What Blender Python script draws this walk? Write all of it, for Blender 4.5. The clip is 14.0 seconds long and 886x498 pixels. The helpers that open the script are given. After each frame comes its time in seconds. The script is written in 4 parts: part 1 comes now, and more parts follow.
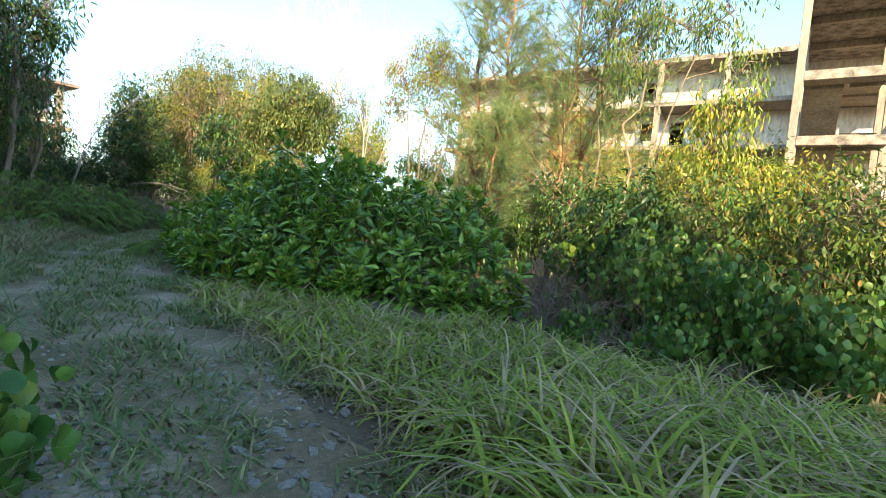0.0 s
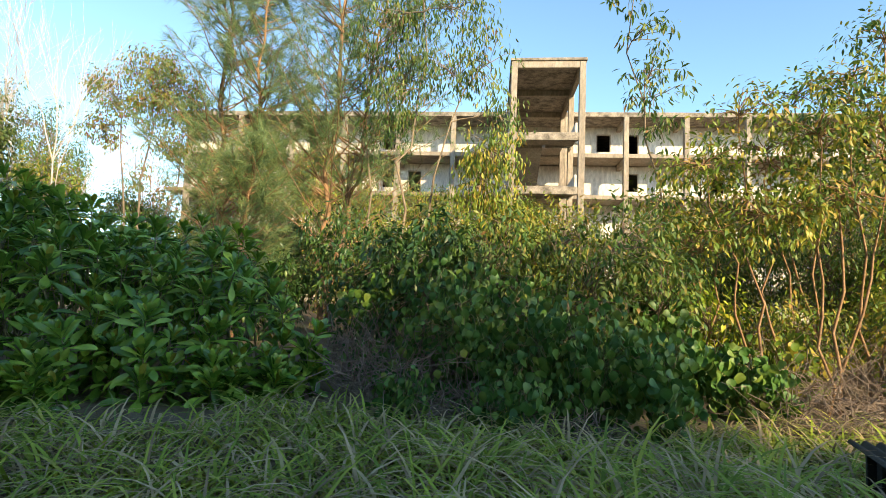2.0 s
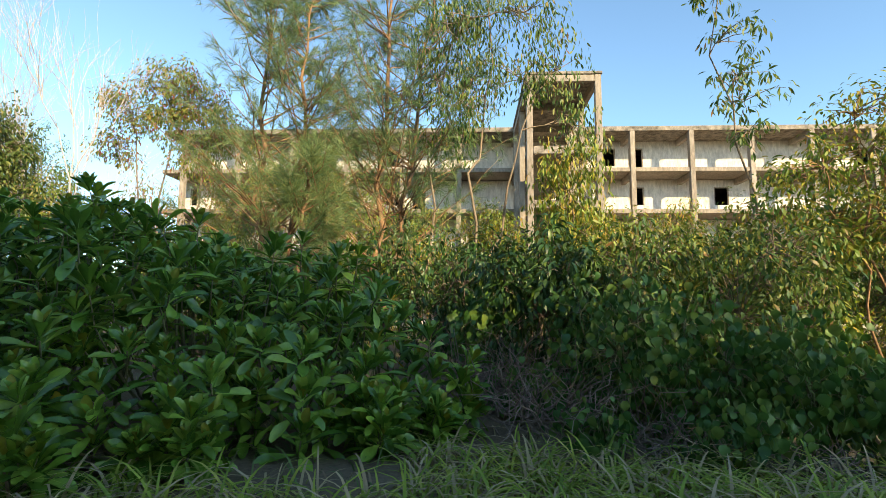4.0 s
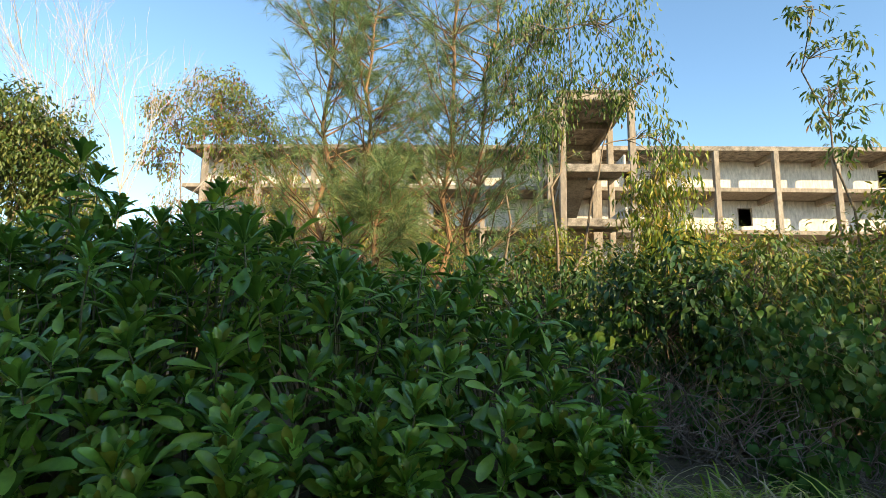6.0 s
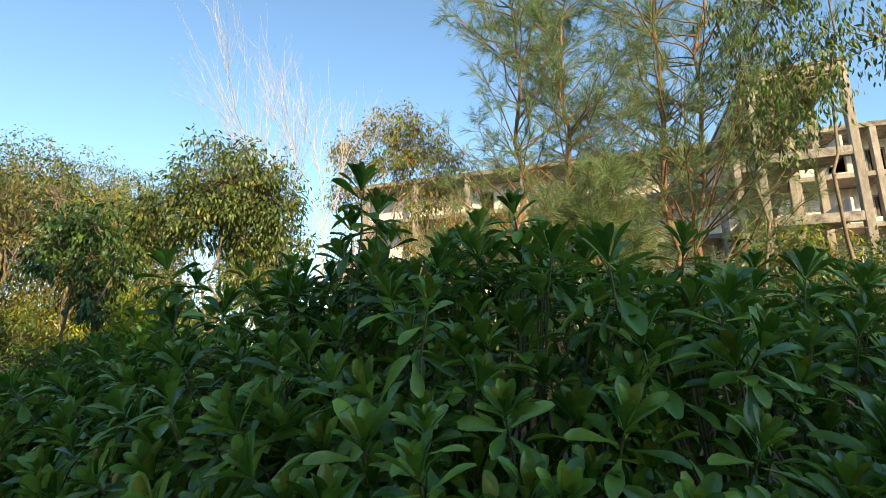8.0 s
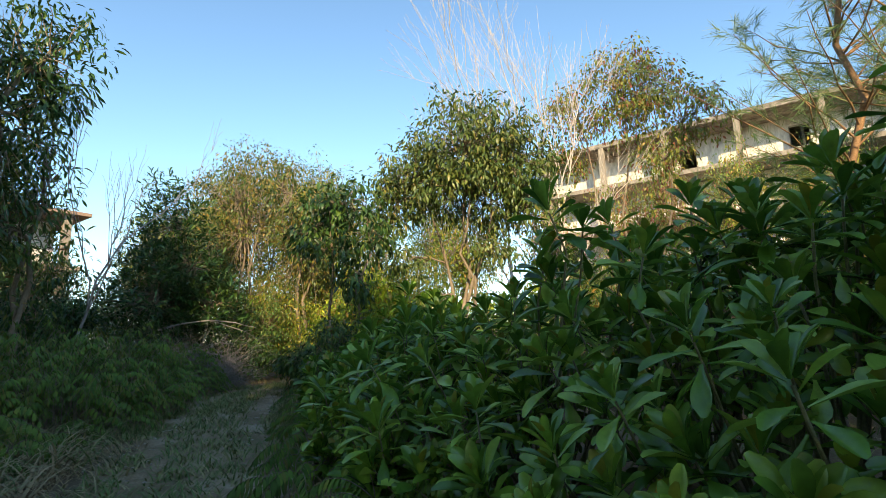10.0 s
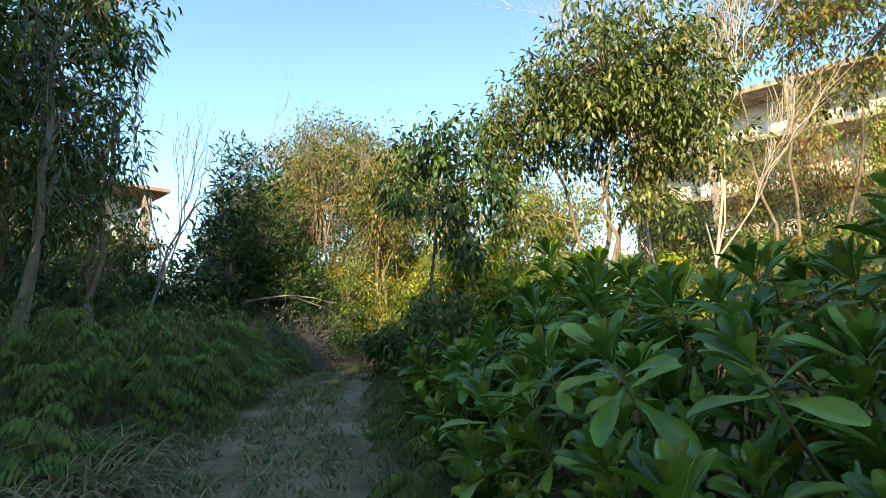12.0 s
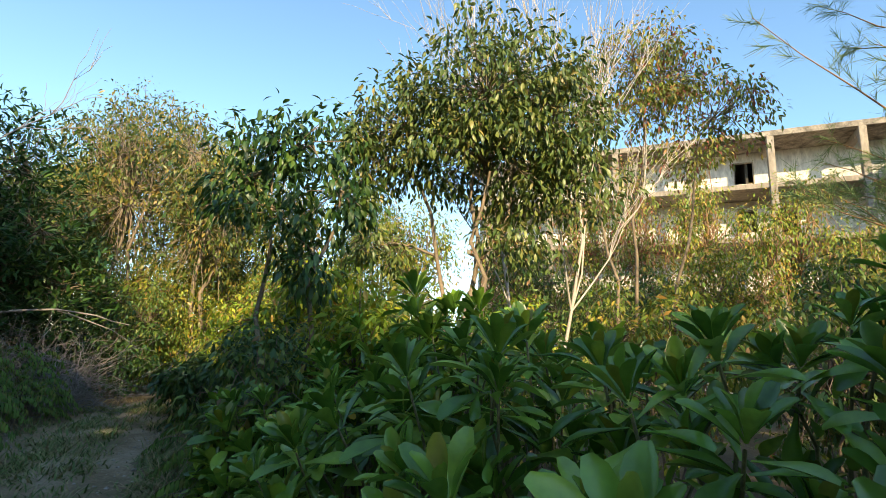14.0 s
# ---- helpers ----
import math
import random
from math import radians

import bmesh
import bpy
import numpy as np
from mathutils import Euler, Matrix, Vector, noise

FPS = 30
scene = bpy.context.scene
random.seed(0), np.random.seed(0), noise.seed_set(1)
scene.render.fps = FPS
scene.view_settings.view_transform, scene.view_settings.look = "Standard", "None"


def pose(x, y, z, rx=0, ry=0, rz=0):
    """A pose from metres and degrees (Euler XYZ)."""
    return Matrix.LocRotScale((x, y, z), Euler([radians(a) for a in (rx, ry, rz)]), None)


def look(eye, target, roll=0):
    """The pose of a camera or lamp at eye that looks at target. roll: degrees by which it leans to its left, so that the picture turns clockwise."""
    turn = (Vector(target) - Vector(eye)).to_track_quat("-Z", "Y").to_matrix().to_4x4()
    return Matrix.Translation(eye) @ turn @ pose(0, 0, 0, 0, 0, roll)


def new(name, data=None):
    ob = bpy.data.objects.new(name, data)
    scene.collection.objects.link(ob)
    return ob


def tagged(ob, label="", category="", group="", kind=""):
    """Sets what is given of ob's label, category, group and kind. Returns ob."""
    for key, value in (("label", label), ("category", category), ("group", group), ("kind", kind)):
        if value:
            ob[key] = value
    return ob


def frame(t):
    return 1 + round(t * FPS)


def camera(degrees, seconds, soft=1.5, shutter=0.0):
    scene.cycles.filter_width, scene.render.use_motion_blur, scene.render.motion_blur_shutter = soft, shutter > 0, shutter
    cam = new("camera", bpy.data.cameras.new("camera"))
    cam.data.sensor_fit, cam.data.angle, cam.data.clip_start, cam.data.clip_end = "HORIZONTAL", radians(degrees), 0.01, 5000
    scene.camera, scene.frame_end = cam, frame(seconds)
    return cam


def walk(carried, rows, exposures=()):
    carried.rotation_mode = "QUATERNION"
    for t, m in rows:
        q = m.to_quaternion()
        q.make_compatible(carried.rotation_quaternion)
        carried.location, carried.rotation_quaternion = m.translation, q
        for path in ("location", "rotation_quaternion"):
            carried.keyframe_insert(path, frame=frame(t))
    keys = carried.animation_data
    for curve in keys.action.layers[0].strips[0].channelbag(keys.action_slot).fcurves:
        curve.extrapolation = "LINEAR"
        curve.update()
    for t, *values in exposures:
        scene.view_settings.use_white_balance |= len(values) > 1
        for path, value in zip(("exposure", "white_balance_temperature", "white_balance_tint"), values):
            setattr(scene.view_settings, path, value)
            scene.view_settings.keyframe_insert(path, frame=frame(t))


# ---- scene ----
# ---------------------------------------------------------------- camera and walk
cam = camera(83.0, 14.0, soft=0.8)
PATH = [
    (0, (0.835, 3.486, 1.589), (-0.306, 5.125, 1.492), 5.6),
    (0.5, (0.715, 3.818, 1.508), (-0.157, 5.618, 1.481), 2.6),
    (1, (0.382, 4.197, 1.479), (-0.086, 6.141, 1.543), 4.2),
    (1.5, (-0.067, 4.488, 1.53), (-0.297, 6.471, 1.658), 2.8),
    (2, (-0.623, 4.719, 1.562), (-0.828, 6.703, 1.717), 2.3),
    (2.5, (-1.309, 4.89, 1.527), (-1.506, 6.872, 1.711), 1.5),
    (3, (-1.86, 5.096, 1.518), (-2.042, 7.077, 1.723), 1.1),
    (3.2, (-2.083, 5.191, 1.527), (-2.253, 7.172, 1.738), 0.9),
    (5.3, (-4.387, 5.565, 1.5), (-4.439, 7.544, 1.787), 1.0),
    (5.5, (-4.561, 5.631, 1.502), (-4.618, 7.608, 1.8), 1.2),
    (6, (-4.915, 5.775, 1.51), (-5.012, 7.749, 1.814), 1.3),
    (6.5, (-5.336, 5.923, 1.55), (-5.522, 7.89, 1.858), 1.1),
    (7, (-5.838, 6.193, 1.595), (-6.15, 8.142, 1.919), 0.2),
    (7.5, (-6.41, 6.439, 1.626), (-6.852, 8.355, 1.994), 0.2),
    (8, (-6.915, 6.672, 1.651), (-7.53, 8.533, 2.05), -0.8),
    (8.5, (-7.587, 6.729, 1.642), (-8.337, 8.542, 2.028), -1.2),
    (9, (-8.323, 6.724, 1.59), (-9.206, 8.475, 1.982), -1.5),
    (9.2, (-8.597, 6.755, 1.568), (-9.542, 8.473, 1.964), -1.4),
    (11.3, (-11.651, 7.957, 1.53), (-13.0, 9.41, 1.798), -1.6),
    (11.5, (-11.807, 8.064, 1.517), (-13.167, 9.506, 1.787), -1.4),
    (12, (-12.185, 8.307, 1.542), (-13.543, 9.751, 1.814), -0.9),
    (12.5, (-12.563, 8.538, 1.545), (-13.832, 10.055, 1.847), -0.1),
    (13, (-12.835, 8.918, 1.63), (-13.958, 10.537, 1.972), 0.5),
    (13.5, (-13.017, 9.268, 1.722), (-13.998, 10.971, 2.094), 1.3),
    (14, (-13.17, 9.391, 1.764), (-14.004, 11.167, 2.157), 2.5),
]
walk(cam, [(t, look(eye, target, roll)) for t, eye, target, roll in PATH], ((0.0, 2.04, 7380, 0), (1.0, 1.58, 7380, 0), (2.0, 1.44, 7380, 0), (3.0, 1.3, 7380, 0), (6.0, 1.27, 7380, 0), (9.0, 1.19, 7380, 0), (11.5, 1.46, 7380, 0), (12.5, 1.62, 7380, 0), (14.0, 1.42, 7380, 0)))

# ---------------------------------------------------------------- world, sun
SUN_EL, SUN_AZ = radians(25.0), math.atan2(0.6, -0.8)
world = bpy.data.worlds.new("sky")
scene.world = world
world.use_nodes = True
wn = world.node_tree
sky = wn.nodes.new("ShaderNodeTexSky")
sky.sky_type, sky.sun_disc, sky.sun_elevation, sky.sun_rotation = "NISHITA", False, SUN_EL, SUN_AZ
sky.air_density, sky.dust_density, sky.ozone_density = 1.0, 0.2, 4.1
bg = wn.nodes["Background"]
bg.inputs["Strength"].default_value = 0.15
wn.links.new(sky.outputs[0], bg.inputs["Color"])
sun_data = bpy.data.lights.new("sun", "SUN")
sun_data.energy, sun_data.angle, sun_data.color = 4.0, radians(0.6), (1.0, 0.78, 0.52)
sun = new("sun", sun_data)
to_sun = Vector((math.cos(SUN_EL) * math.sin(SUN_AZ), math.cos(SUN_EL) * math.cos(SUN_AZ), math.sin(SUN_EL)))
sun.matrix_world = look(tuple(to_sun * 60), (0, 0, 0))

rng = np.random.default_rng(11)


# ---------------------------------------------------------------- materials
def material(name):
    m = bpy.data.materials.new(name)
    m.use_nodes = True
    return m, m.node_tree, m.node_tree.nodes["Principled BSDF"]


def ramp(nt, stops):
    r = nt.nodes.new("ShaderNodeValToRGB")
    while len(r.color_ramp.elements) < len(stops):
        r.color_ramp.elements.new(0.5)
    for e, (p, c) in zip(r.color_ramp.elements, stops):
        e.position, e.color = p, (*c, 1)
    return r


def noise_node(nt, scale, detail=4.0, rough=0.6):
    co = nt.nodes.new("ShaderNodeTexCoord")
    n = nt.nodes.new("ShaderNodeTexNoise")
    n.inputs["Scale"].default_value, n.inputs["Detail"].default_value, n.inputs["Roughness"].default_value = scale, detail, rough
    nt.links.new(co.outputs["Object"], n.inputs["Vector"])
    return n


def leaf_material(name, stops, rough=0.45, through_light=0.25, coat=0.0, patch=3.0):
    """Foliage: each leaf its own hue out of stops, mottled, a little light passing through."""
    m, nt, p = material(name)
    geo = nt.nodes.new("ShaderNodeNewGeometry")
    r = ramp(nt, stops)
    nt.links.new(geo.outputs["Random Per Island"], r.inputs["Fac"])
    n = noise_node(nt, patch, 5)
    mott = ramp(nt, [(0.25, (0.62, 0.62, 0.62)), (0.75, (1.2, 1.2, 1.15))])
    nt.links.new(n.outputs["Fac"], mott.inputs["Fac"])
    mul = nt.nodes.new("ShaderNodeMix")
    mul.data_type, mul.blend_type = "RGBA", "MULTIPLY"
    mul.inputs["Factor"].default_value = 1.0
    nt.links.new(r.outputs["Color"], mul.inputs["A"])
    nt.links.new(mott.outputs["Color"], mul.inputs["B"])
    nt.links.new(mul.outputs["Result"], p.inputs["Base Color"])
    p.inputs["Roughness"].default_value = rough
    p.inputs["Coat Weight"].default_value = coat
    p.inputs["Coat Roughness"].default_value = 0.25
    tr = nt.nodes.new("ShaderNodeBsdfTranslucent")
    nt.links.new(mul.outputs["Result"], tr.inputs["Color"])
    mix = nt.nodes.new("ShaderNodeMixShader")
    mix.inputs["Fac"].default_value = through_light
    out = nt.nodes["Material Output"]
    nt.links.new(p.outputs[0], mix.inputs[1])
    nt.links.new(tr.outputs[0], mix.inputs[2])
    nt.links.new(mix.outputs[0], out.inputs["Surface"])
    return m


def rough_material(name, stops, scale, rough=0.85, bump=0.4, fine=None, bump_scale=None, stretch=None):
    """Stone, soil, bark: colours by a broad noise, mottled by a fine one, with relief."""
    m, nt, p = material(name)
    n = noise_node(nt, scale, 8, 0.65)
    r = ramp(nt, stops)
    nt.links.new(n.outputs["Fac"], r.inputs["Fac"])
    f = noise_node(nt, fine or scale * 12, 6, 0.7)
    if stretch:
        for node in (n, f):
            mp = nt.nodes.new("ShaderNodeMapping")
            mp.inputs["Scale"].default_value = stretch
            co = node.inputs["Vector"].links[0].from_socket
            nt.links.new(co, mp.inputs["Vector"])
            nt.links.new(mp.outputs["Vector"], node.inputs["Vector"])
    fr = ramp(nt, [(0.3, (0.6, 0.6, 0.6)), (0.7, (1.25, 1.25, 1.25))])
    nt.links.new(f.outputs["Fac"], fr.inputs["Fac"])
    mul = nt.nodes.new("ShaderNodeMix")
    mul.data_type, mul.blend_type = "RGBA", "MULTIPLY"
    mul.inputs["Factor"].default_value = 1.0
    nt.links.new(r.outputs["Color"], mul.inputs["A"])
    nt.links.new(fr.outputs["Color"], mul.inputs["B"])
    nt.links.new(mul.outputs["Result"], p.inputs["Base Color"])
    p.inputs["Roughness"].default_value = rough
    b = nt.nodes.new("ShaderNodeBump")
    b.inputs["Strength"].default_value, b.inputs["Distance"].default_value = bump, 0.02
    nt.links.new(f.outputs["Fac"], b.inputs["Height"])
    nt.links.new(b.outputs["Normal"], p.inputs["Normal"])
    return m


CABBAGE = leaf_material("glossy_green_leaf", [(0.0, (0.06, 0.15, 0.022)), (0.45, (0.16, 0.32, 0.04)), (0.85, (0.30, 0.47, 0.07)),
                                             (0.965, (0.16, 0.25, 0.035)), (0.985, (0.48, 0.34, 0.03))], 0.26, 0.24, 0.25, 9.0)
HEART = leaf_material("heart_leaf", [(0.0, (0.045, 0.13, 0.025)), (0.6, (0.095, 0.21, 0.038)), (1.0, (0.19, 0.26, 0.05))], 0.5, 0.25, 0.0, 6.0)
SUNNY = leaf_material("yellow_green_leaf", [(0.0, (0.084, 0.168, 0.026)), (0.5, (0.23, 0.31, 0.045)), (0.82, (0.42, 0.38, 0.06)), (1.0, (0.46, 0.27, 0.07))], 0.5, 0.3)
# yellow-green leaves made brighter in base colour, to look sunlit
SUNLIME = leaf_material("sun_brightened_leaf", [(0.0, (0.12, 0.24, 0.025)), (0.5, (0.32, 0.44, 0.04)), (0.88, (0.52, 0.52, 0.06)), (1.0, (0.46, 0.24, 0.07))], 0.5, 0.35)
MIXED = leaf_material("mixed_green_leaf", [(0.0, (0.042, 0.112, 0.026)), (0.6, (0.119, 0.196, 0.039)), (0.92, (0.238, 0.266, 0.052)), (1.0, (0.26, 0.14, 0.06))], 0.5, 0.28)
DARK = leaf_material("dark_green_leaf", [(0.0, (0.025, 0.077, 0.023)), (0.7, (0.05, 0.115, 0.026)), (1.0, (0.12, 0.19, 0.035))], 0.42, 0.2)
OLIVE = leaf_material("olive_leaf", [(0.0, (0.049, 0.105, 0.026)), (0.55, (0.13, 0.165, 0.035)), (0.85, (0.26, 0.22, 0.05)), (1.0, (0.36, 0.23, 0.07))], 0.45, 0.25)
CROWN = leaf_material("sage_green_leaf", [(0.0, (0.05, 0.10, 0.028)), (0.6, (0.12, 0.175, 0.045)), (0.92, (0.21, 0.23, 0.06)), (1.0, (0.30, 0.24, 0.08))], 0.42, 0.22)
RUSTY = leaf_material("green_and_rust_leaf", [(0.0, (0.12, 0.20, 0.04)), (0.6, (0.28, 0.30, 0.06)), (0.8, (0.38, 0.27, 0.07)), (0.88, (0.36, 0.13, 0.08)), (1.0, (0.32, 0.10, 0.08))], 0.5, 0.3)
NEEDLE = leaf_material("casuarina_needle", [(0.0, (0.10, 0.19, 0.09)), (0.6, (0.21, 0.31, 0.13)), (1.0, (0.34, 0.39, 0.15))], 0.6, 0.35)
FERN = leaf_material("fern_frond", [(0.0, (0.06, 0.13, 0.018)), (0.7, (0.12, 0.22, 0.026)), (1.0, (0.17, 0.16, 0.03))], 0.75, 0.25)
GRASS = leaf_material("long_grass", [(0.0, (0.16, 0.24, 0.03)), (0.45, (0.32, 0.42, 0.05)), (0.7, (0.48, 0.50, 0.08)), (0.78, (0.54, 0.42, 0.22)), (1.0, (0.60, 0.46, 0.30))], 0.72, 0.3)
SHORT = leaf_material("short_grass", [(0.0, (0.09, 0.16, 0.04)), (0.5, (0.16, 0.23, 0.06)), (0.75, (0.28, 0.27, 0.11)), (1.0, (0.42, 0.34, 0.19))], 0.6, 0.25)
STRAW = leaf_material("dry_straw", [(0.0, (0.224, 0.154, 0.091)), (0.6, (0.420, 0.308, 0.169)), (1.0, (0.42, 0.34, 0.2))], 0.7, 0.2)
BARK = rough_material("grey_brown_bark", [(0.3, (0.16, 0.12, 0.085)), (0.7, (0.33, 0.26, 0.19))], 4, 0.9, 0.5)
PINKBARK = rough_material("reddish_bark", [(0.3, (0.20, 0.11, 0.06)), (0.7, (0.38, 0.23, 0.13))], 4, 0.9, 0.5)
PALEBARK = rough_material("bleached_dead_wood", [(0.3, (0.42, 0.36, 0.33)), (0.7, (0.62, 0.56, 0.52))], 3, 0.8, 0.3)
TWIG = rough_material("dry_twig", [(0.3, (0.14, 0.10, 0.08)), (0.7, (0.30, 0.23, 0.19))], 5, 0.9, 0.3)
GREYWOOD = rough_material("grey_dead_wood", [(0.3, (0.17, 0.15, 0.145)), (0.7, (0.33, 0.30, 0.29))], 5, 0.9, 0.3)
GREENSTEM = rough_material("green_brown_stem", [(0.3, (0.12, 0.13, 0.05)), (0.7, (0.24, 0.22, 0.11))], 5, 0.8, 0.3)
SOIL = rough_material("leaf_littered_soil", [(0.3, (0.10, 0.075, 0.045)), (0.55, (0.17, 0.125, 0.075)), (0.7, (0.14, 0.14, 0.05))], 0.7, 0.95, 0.6, 22)
ROADM = rough_material("worn_gravel_road", [(0.34, (0.15, 0.13, 0.055)), (0.44, (0.21, 0.15, 0.085)), (0.52, (0.28, 0.205, 0.125)), (0.66, (0.43, 0.34, 0.245))], 0.8, 0.92, 0.8, 30)
ROCK = rough_material("pale_limestone", [(0.3, (0.27, 0.23, 0.20)), (0.65, (0.50, 0.45, 0.39))], 3, 0.9, 0.9, 26)
CONCRETE = rough_material("weathered_concrete", [(0.3, (0.20, 0.165, 0.135)), (0.55, (0.33, 0.28, 0.23)), (0.75, (0.42, 0.37, 0.31))], 0.5, 0.9, 0.35, 7, stretch=(1, 1, 0.35))
WHITEWALL = rough_material("stained_white_render", [(0.28, (0.50, 0.465, 0.43)), (0.5, (0.68, 0.64, 0.59)), (0.8, (0.78, 0.75, 0.71))], 0.45, 0.9, 0.15, 5, stretch=(1, 1, 0.3))
# interior walls: the shade of the rooms is painted in as near-black colour
ROOMSHADE = rough_material("painted_interior_shade", [(0.3, (0.05, 0.045, 0.04)), (0.7, (0.10, 0.09, 0.08))], 1.0, 0.95, 0.1)
EAVE = rough_material("terracotta_eave", [(0.3, (0.30, 0.19, 0.14)), (0.7, (0.42, 0.29, 0.22))], 1.0, 0.85, 0.2)
TIN = rough_material("tarred_corrugated_sheet", [(0.3, (0.025, 0.025, 0.027)), (0.7, (0.07, 0.065, 0.06))], 3, 0.6, 0.3)
MOSS = rough_material("black_mould_concrete", [(0.35, (0.10, 0.085, 0.07)), (0.6, (0.36, 0.31, 0.26))], 2.2, 0.95, 0.4, 14)


# ---------------------------------------------------------------- mesh helpers
def make_mesh(name, V, Q, mat, smooth=True):
    """A mesh from arrays of vertices and of quads."""
    V, Q = np.asarray(V, dtype=np.float32), np.asarray(Q, dtype=np.int32)
    me = bpy.data.meshes.new(name)
    me.vertices.add(len(V))
    me.vertices.foreach_set("co", V.ravel())
    me.loops.add(Q.size)
    me.loops.foreach_set("vertex_index", Q.ravel())
    me.polygons.add(len(Q))
    me.polygons.foreach_set("loop_start", np.arange(len(Q), dtype=np.int32) * 4)
    me.update(calc_edges=True)
    me.polygons.foreach_set("use_smooth", np.full(len(Q), smooth))
    me.materials.append(mat)
    return me


def bm_mesh(name, bm, mat):
    bmesh.ops.recalc_face_normals(bm, faces=bm.faces)
    me = bpy.data.meshes.new(name)
    bm.to_mesh(me)
    bm.free()
    me.materials.append(mat)
    return me


def thing(name, place, label, category, group="", kind=""):
    ob = new(name)
    ob.empty_display_size = 0.2
    ob.location = place
    return tagged(ob, label, category, group, kind)


def part(name, me, parent, label="", kind=""):
    """Links a mesh as one part under a thing; the mesh is in the thing's own space."""
    ob = new(name, me)
    ob.parent = parent
    if label or kind:
        tagged(ob, label=label, kind=kind)
    return ob


def box(bm, x0, x1, y0, y1, z0, z1, bevel=0.0):
    r = bmesh.ops.create_cube(bm, size=1.0)
    bmesh.ops.transform(bm, verts=r["verts"], matrix=Matrix.Translation(((x0 + x1) / 2, (y0 + y1) / 2, (z0 + z1) / 2)) @ Matrix.Diagonal((x1 - x0, y1 - y0, z1 - z0, 1)))
    if bevel:
        es = {e for v in r["verts"] for e in v.link_edges}
        bmesh.ops.bevel(bm, geom=list(es), offset=bevel, segments=1, affect="EDGES")
    return r


def box_mesh(name, dims, mat, bevel=0.015):
    bm = bmesh.new()
    box(bm, *dims, bevel=bevel)
    return bm_mesh(name, bm, mat)


def unit(v):
    return v / np.maximum(np.linalg.norm(v, axis=-1, keepdims=True), 1e-9)


def frames_for(axis, up):
    """Rotations whose second column is axis and whose third leans to up."""
    y = unit(axis)
    x = unit(np.cross(y, up))
    z = np.cross(x, y)
    return np.stack([x, y, z], axis=-1)


def scatter(V, Q, R, P, S):
    """Copies of a small quad mesh, by rotation, place and size."""
    n, k = len(P), len(V)
    S = np.asarray(S, dtype=float).reshape(n, -1)
    W = np.einsum("nij,kj->nki", R, V) * 1.0 if S.shape[1] == 1 else np.einsum("nij,nkj->nki", R, V[None] * S[:, None, :])
    if S.shape[1] == 1:
        W = W * S[:, :, None]
    W = W + P[:, None, :]
    F = Q[None] + (np.arange(n) * k)[:, None, None]
    return W.reshape(-1, 3), F.reshape(-1, 4)


def merge(parts):
    Vs, Qs, o = [], [], 0
    for V, Q in parts:
        if len(V) == 0:
            continue
        Vs.append(V)
        Qs.append(Q + o)
        o += len(V)
    return np.concatenate(Vs), np.concatenate(Qs)


def leaf_shape(widths, bend=0.5, fold=0.15, columns=3):
    """A leaf one unit long along y: half widths along it, drooping by bend radians, folded up at its edges."""
    n = len(widths)
    a, y, z, pts = 0.0, 0.0, 0.0, []
    for i, w in enumerate(widths):
        if columns == 3:
            pts += [(-w, y, z + fold * w), (0, y, z), (w, y, z + fold * w)]
        else:
            pts += [(-w, y, z), (w, y, z)]
        a -= bend / (n - 1)
        y += math.cos(a) / (n - 1)
        z += math.sin(a) / (n - 1)
    c = columns
    Q = [(i * c + j, i * c + j + 1, (i + 1) * c + j + 1, (i + 1) * c + j) for i in range(n - 1) for j in range(c - 1)]
    return np.array(pts), np.array(Q)


OVAL = leaf_shape((0.02, 0.14, 0.17, 0.11, 0.01), 0.7, 0.25)
SMALL = leaf_shape((0.03, 0.19, 0.02), 0.6, 0.2, 2)
NARROW = leaf_shape((0.02, 0.12, 0.11, 0.01), 0.9, 0.2, 2)
HEARTS = leaf_shape((0.14, 0.40, 0.40, 0.24, 0.02), 0.9, 0.3)
PADDLE = leaf_shape((0.035, 0.048, 0.075, 0.12, 0.165, 0.185, 0.165, 0.07), 0.35, 0.5)
BLADE = leaf_shape((0.012, 0.014, 0.012, 0.009, 0.006, 0.001), 1.5, 0.0, 2)
BLADE2 = leaf_shape((0.012, 0.014, 0.012, 0.009, 0.006, 0.001), 2.5, 0.0, 2)
STUB = leaf_shape((0.03, 0.025, 0.004), 0.8, 0.0, 2)


def tubes(lines, radii, sides=5):
    """Round branches along polylines. lines: list of (n,3) arrays; radii: list of (n,) arrays."""
    out = []
    a = np.linspace(0, 2 * math.pi, sides, endpoint=False)
    for L, r in zip(lines, radii):
        L = np.asarray(L, dtype=float)
        d = unit(np.gradient(L, axis=0))
        ref = np.where(np.abs(d[:, 2:3]) > 0.9, np.array([[1.0, 0, 0]]), np.array([[0, 0, 1.0]]))
        x = unit(np.cross(d, ref))
        y = np.cross(d, x)
        ring = L[:, None] + (x[:, None] * np.cos(a)[None, :, None] + y[:, None] * np.sin(a)[None, :, None]) * np.asarray(r)[:, None, None]
        n = len(L)
        i, j = np.meshgrid(np.arange(n - 1), np.arange(sides), indexing="ij")
        k = (j + 1) % sides
        Q = np.stack([i * sides + j, i * sides + k, (i + 1) * sides + k, (i + 1) * sides + j], -1).reshape(-1, 4)
        out.append((ring.reshape(-1, 3), Q))
    return merge(out)


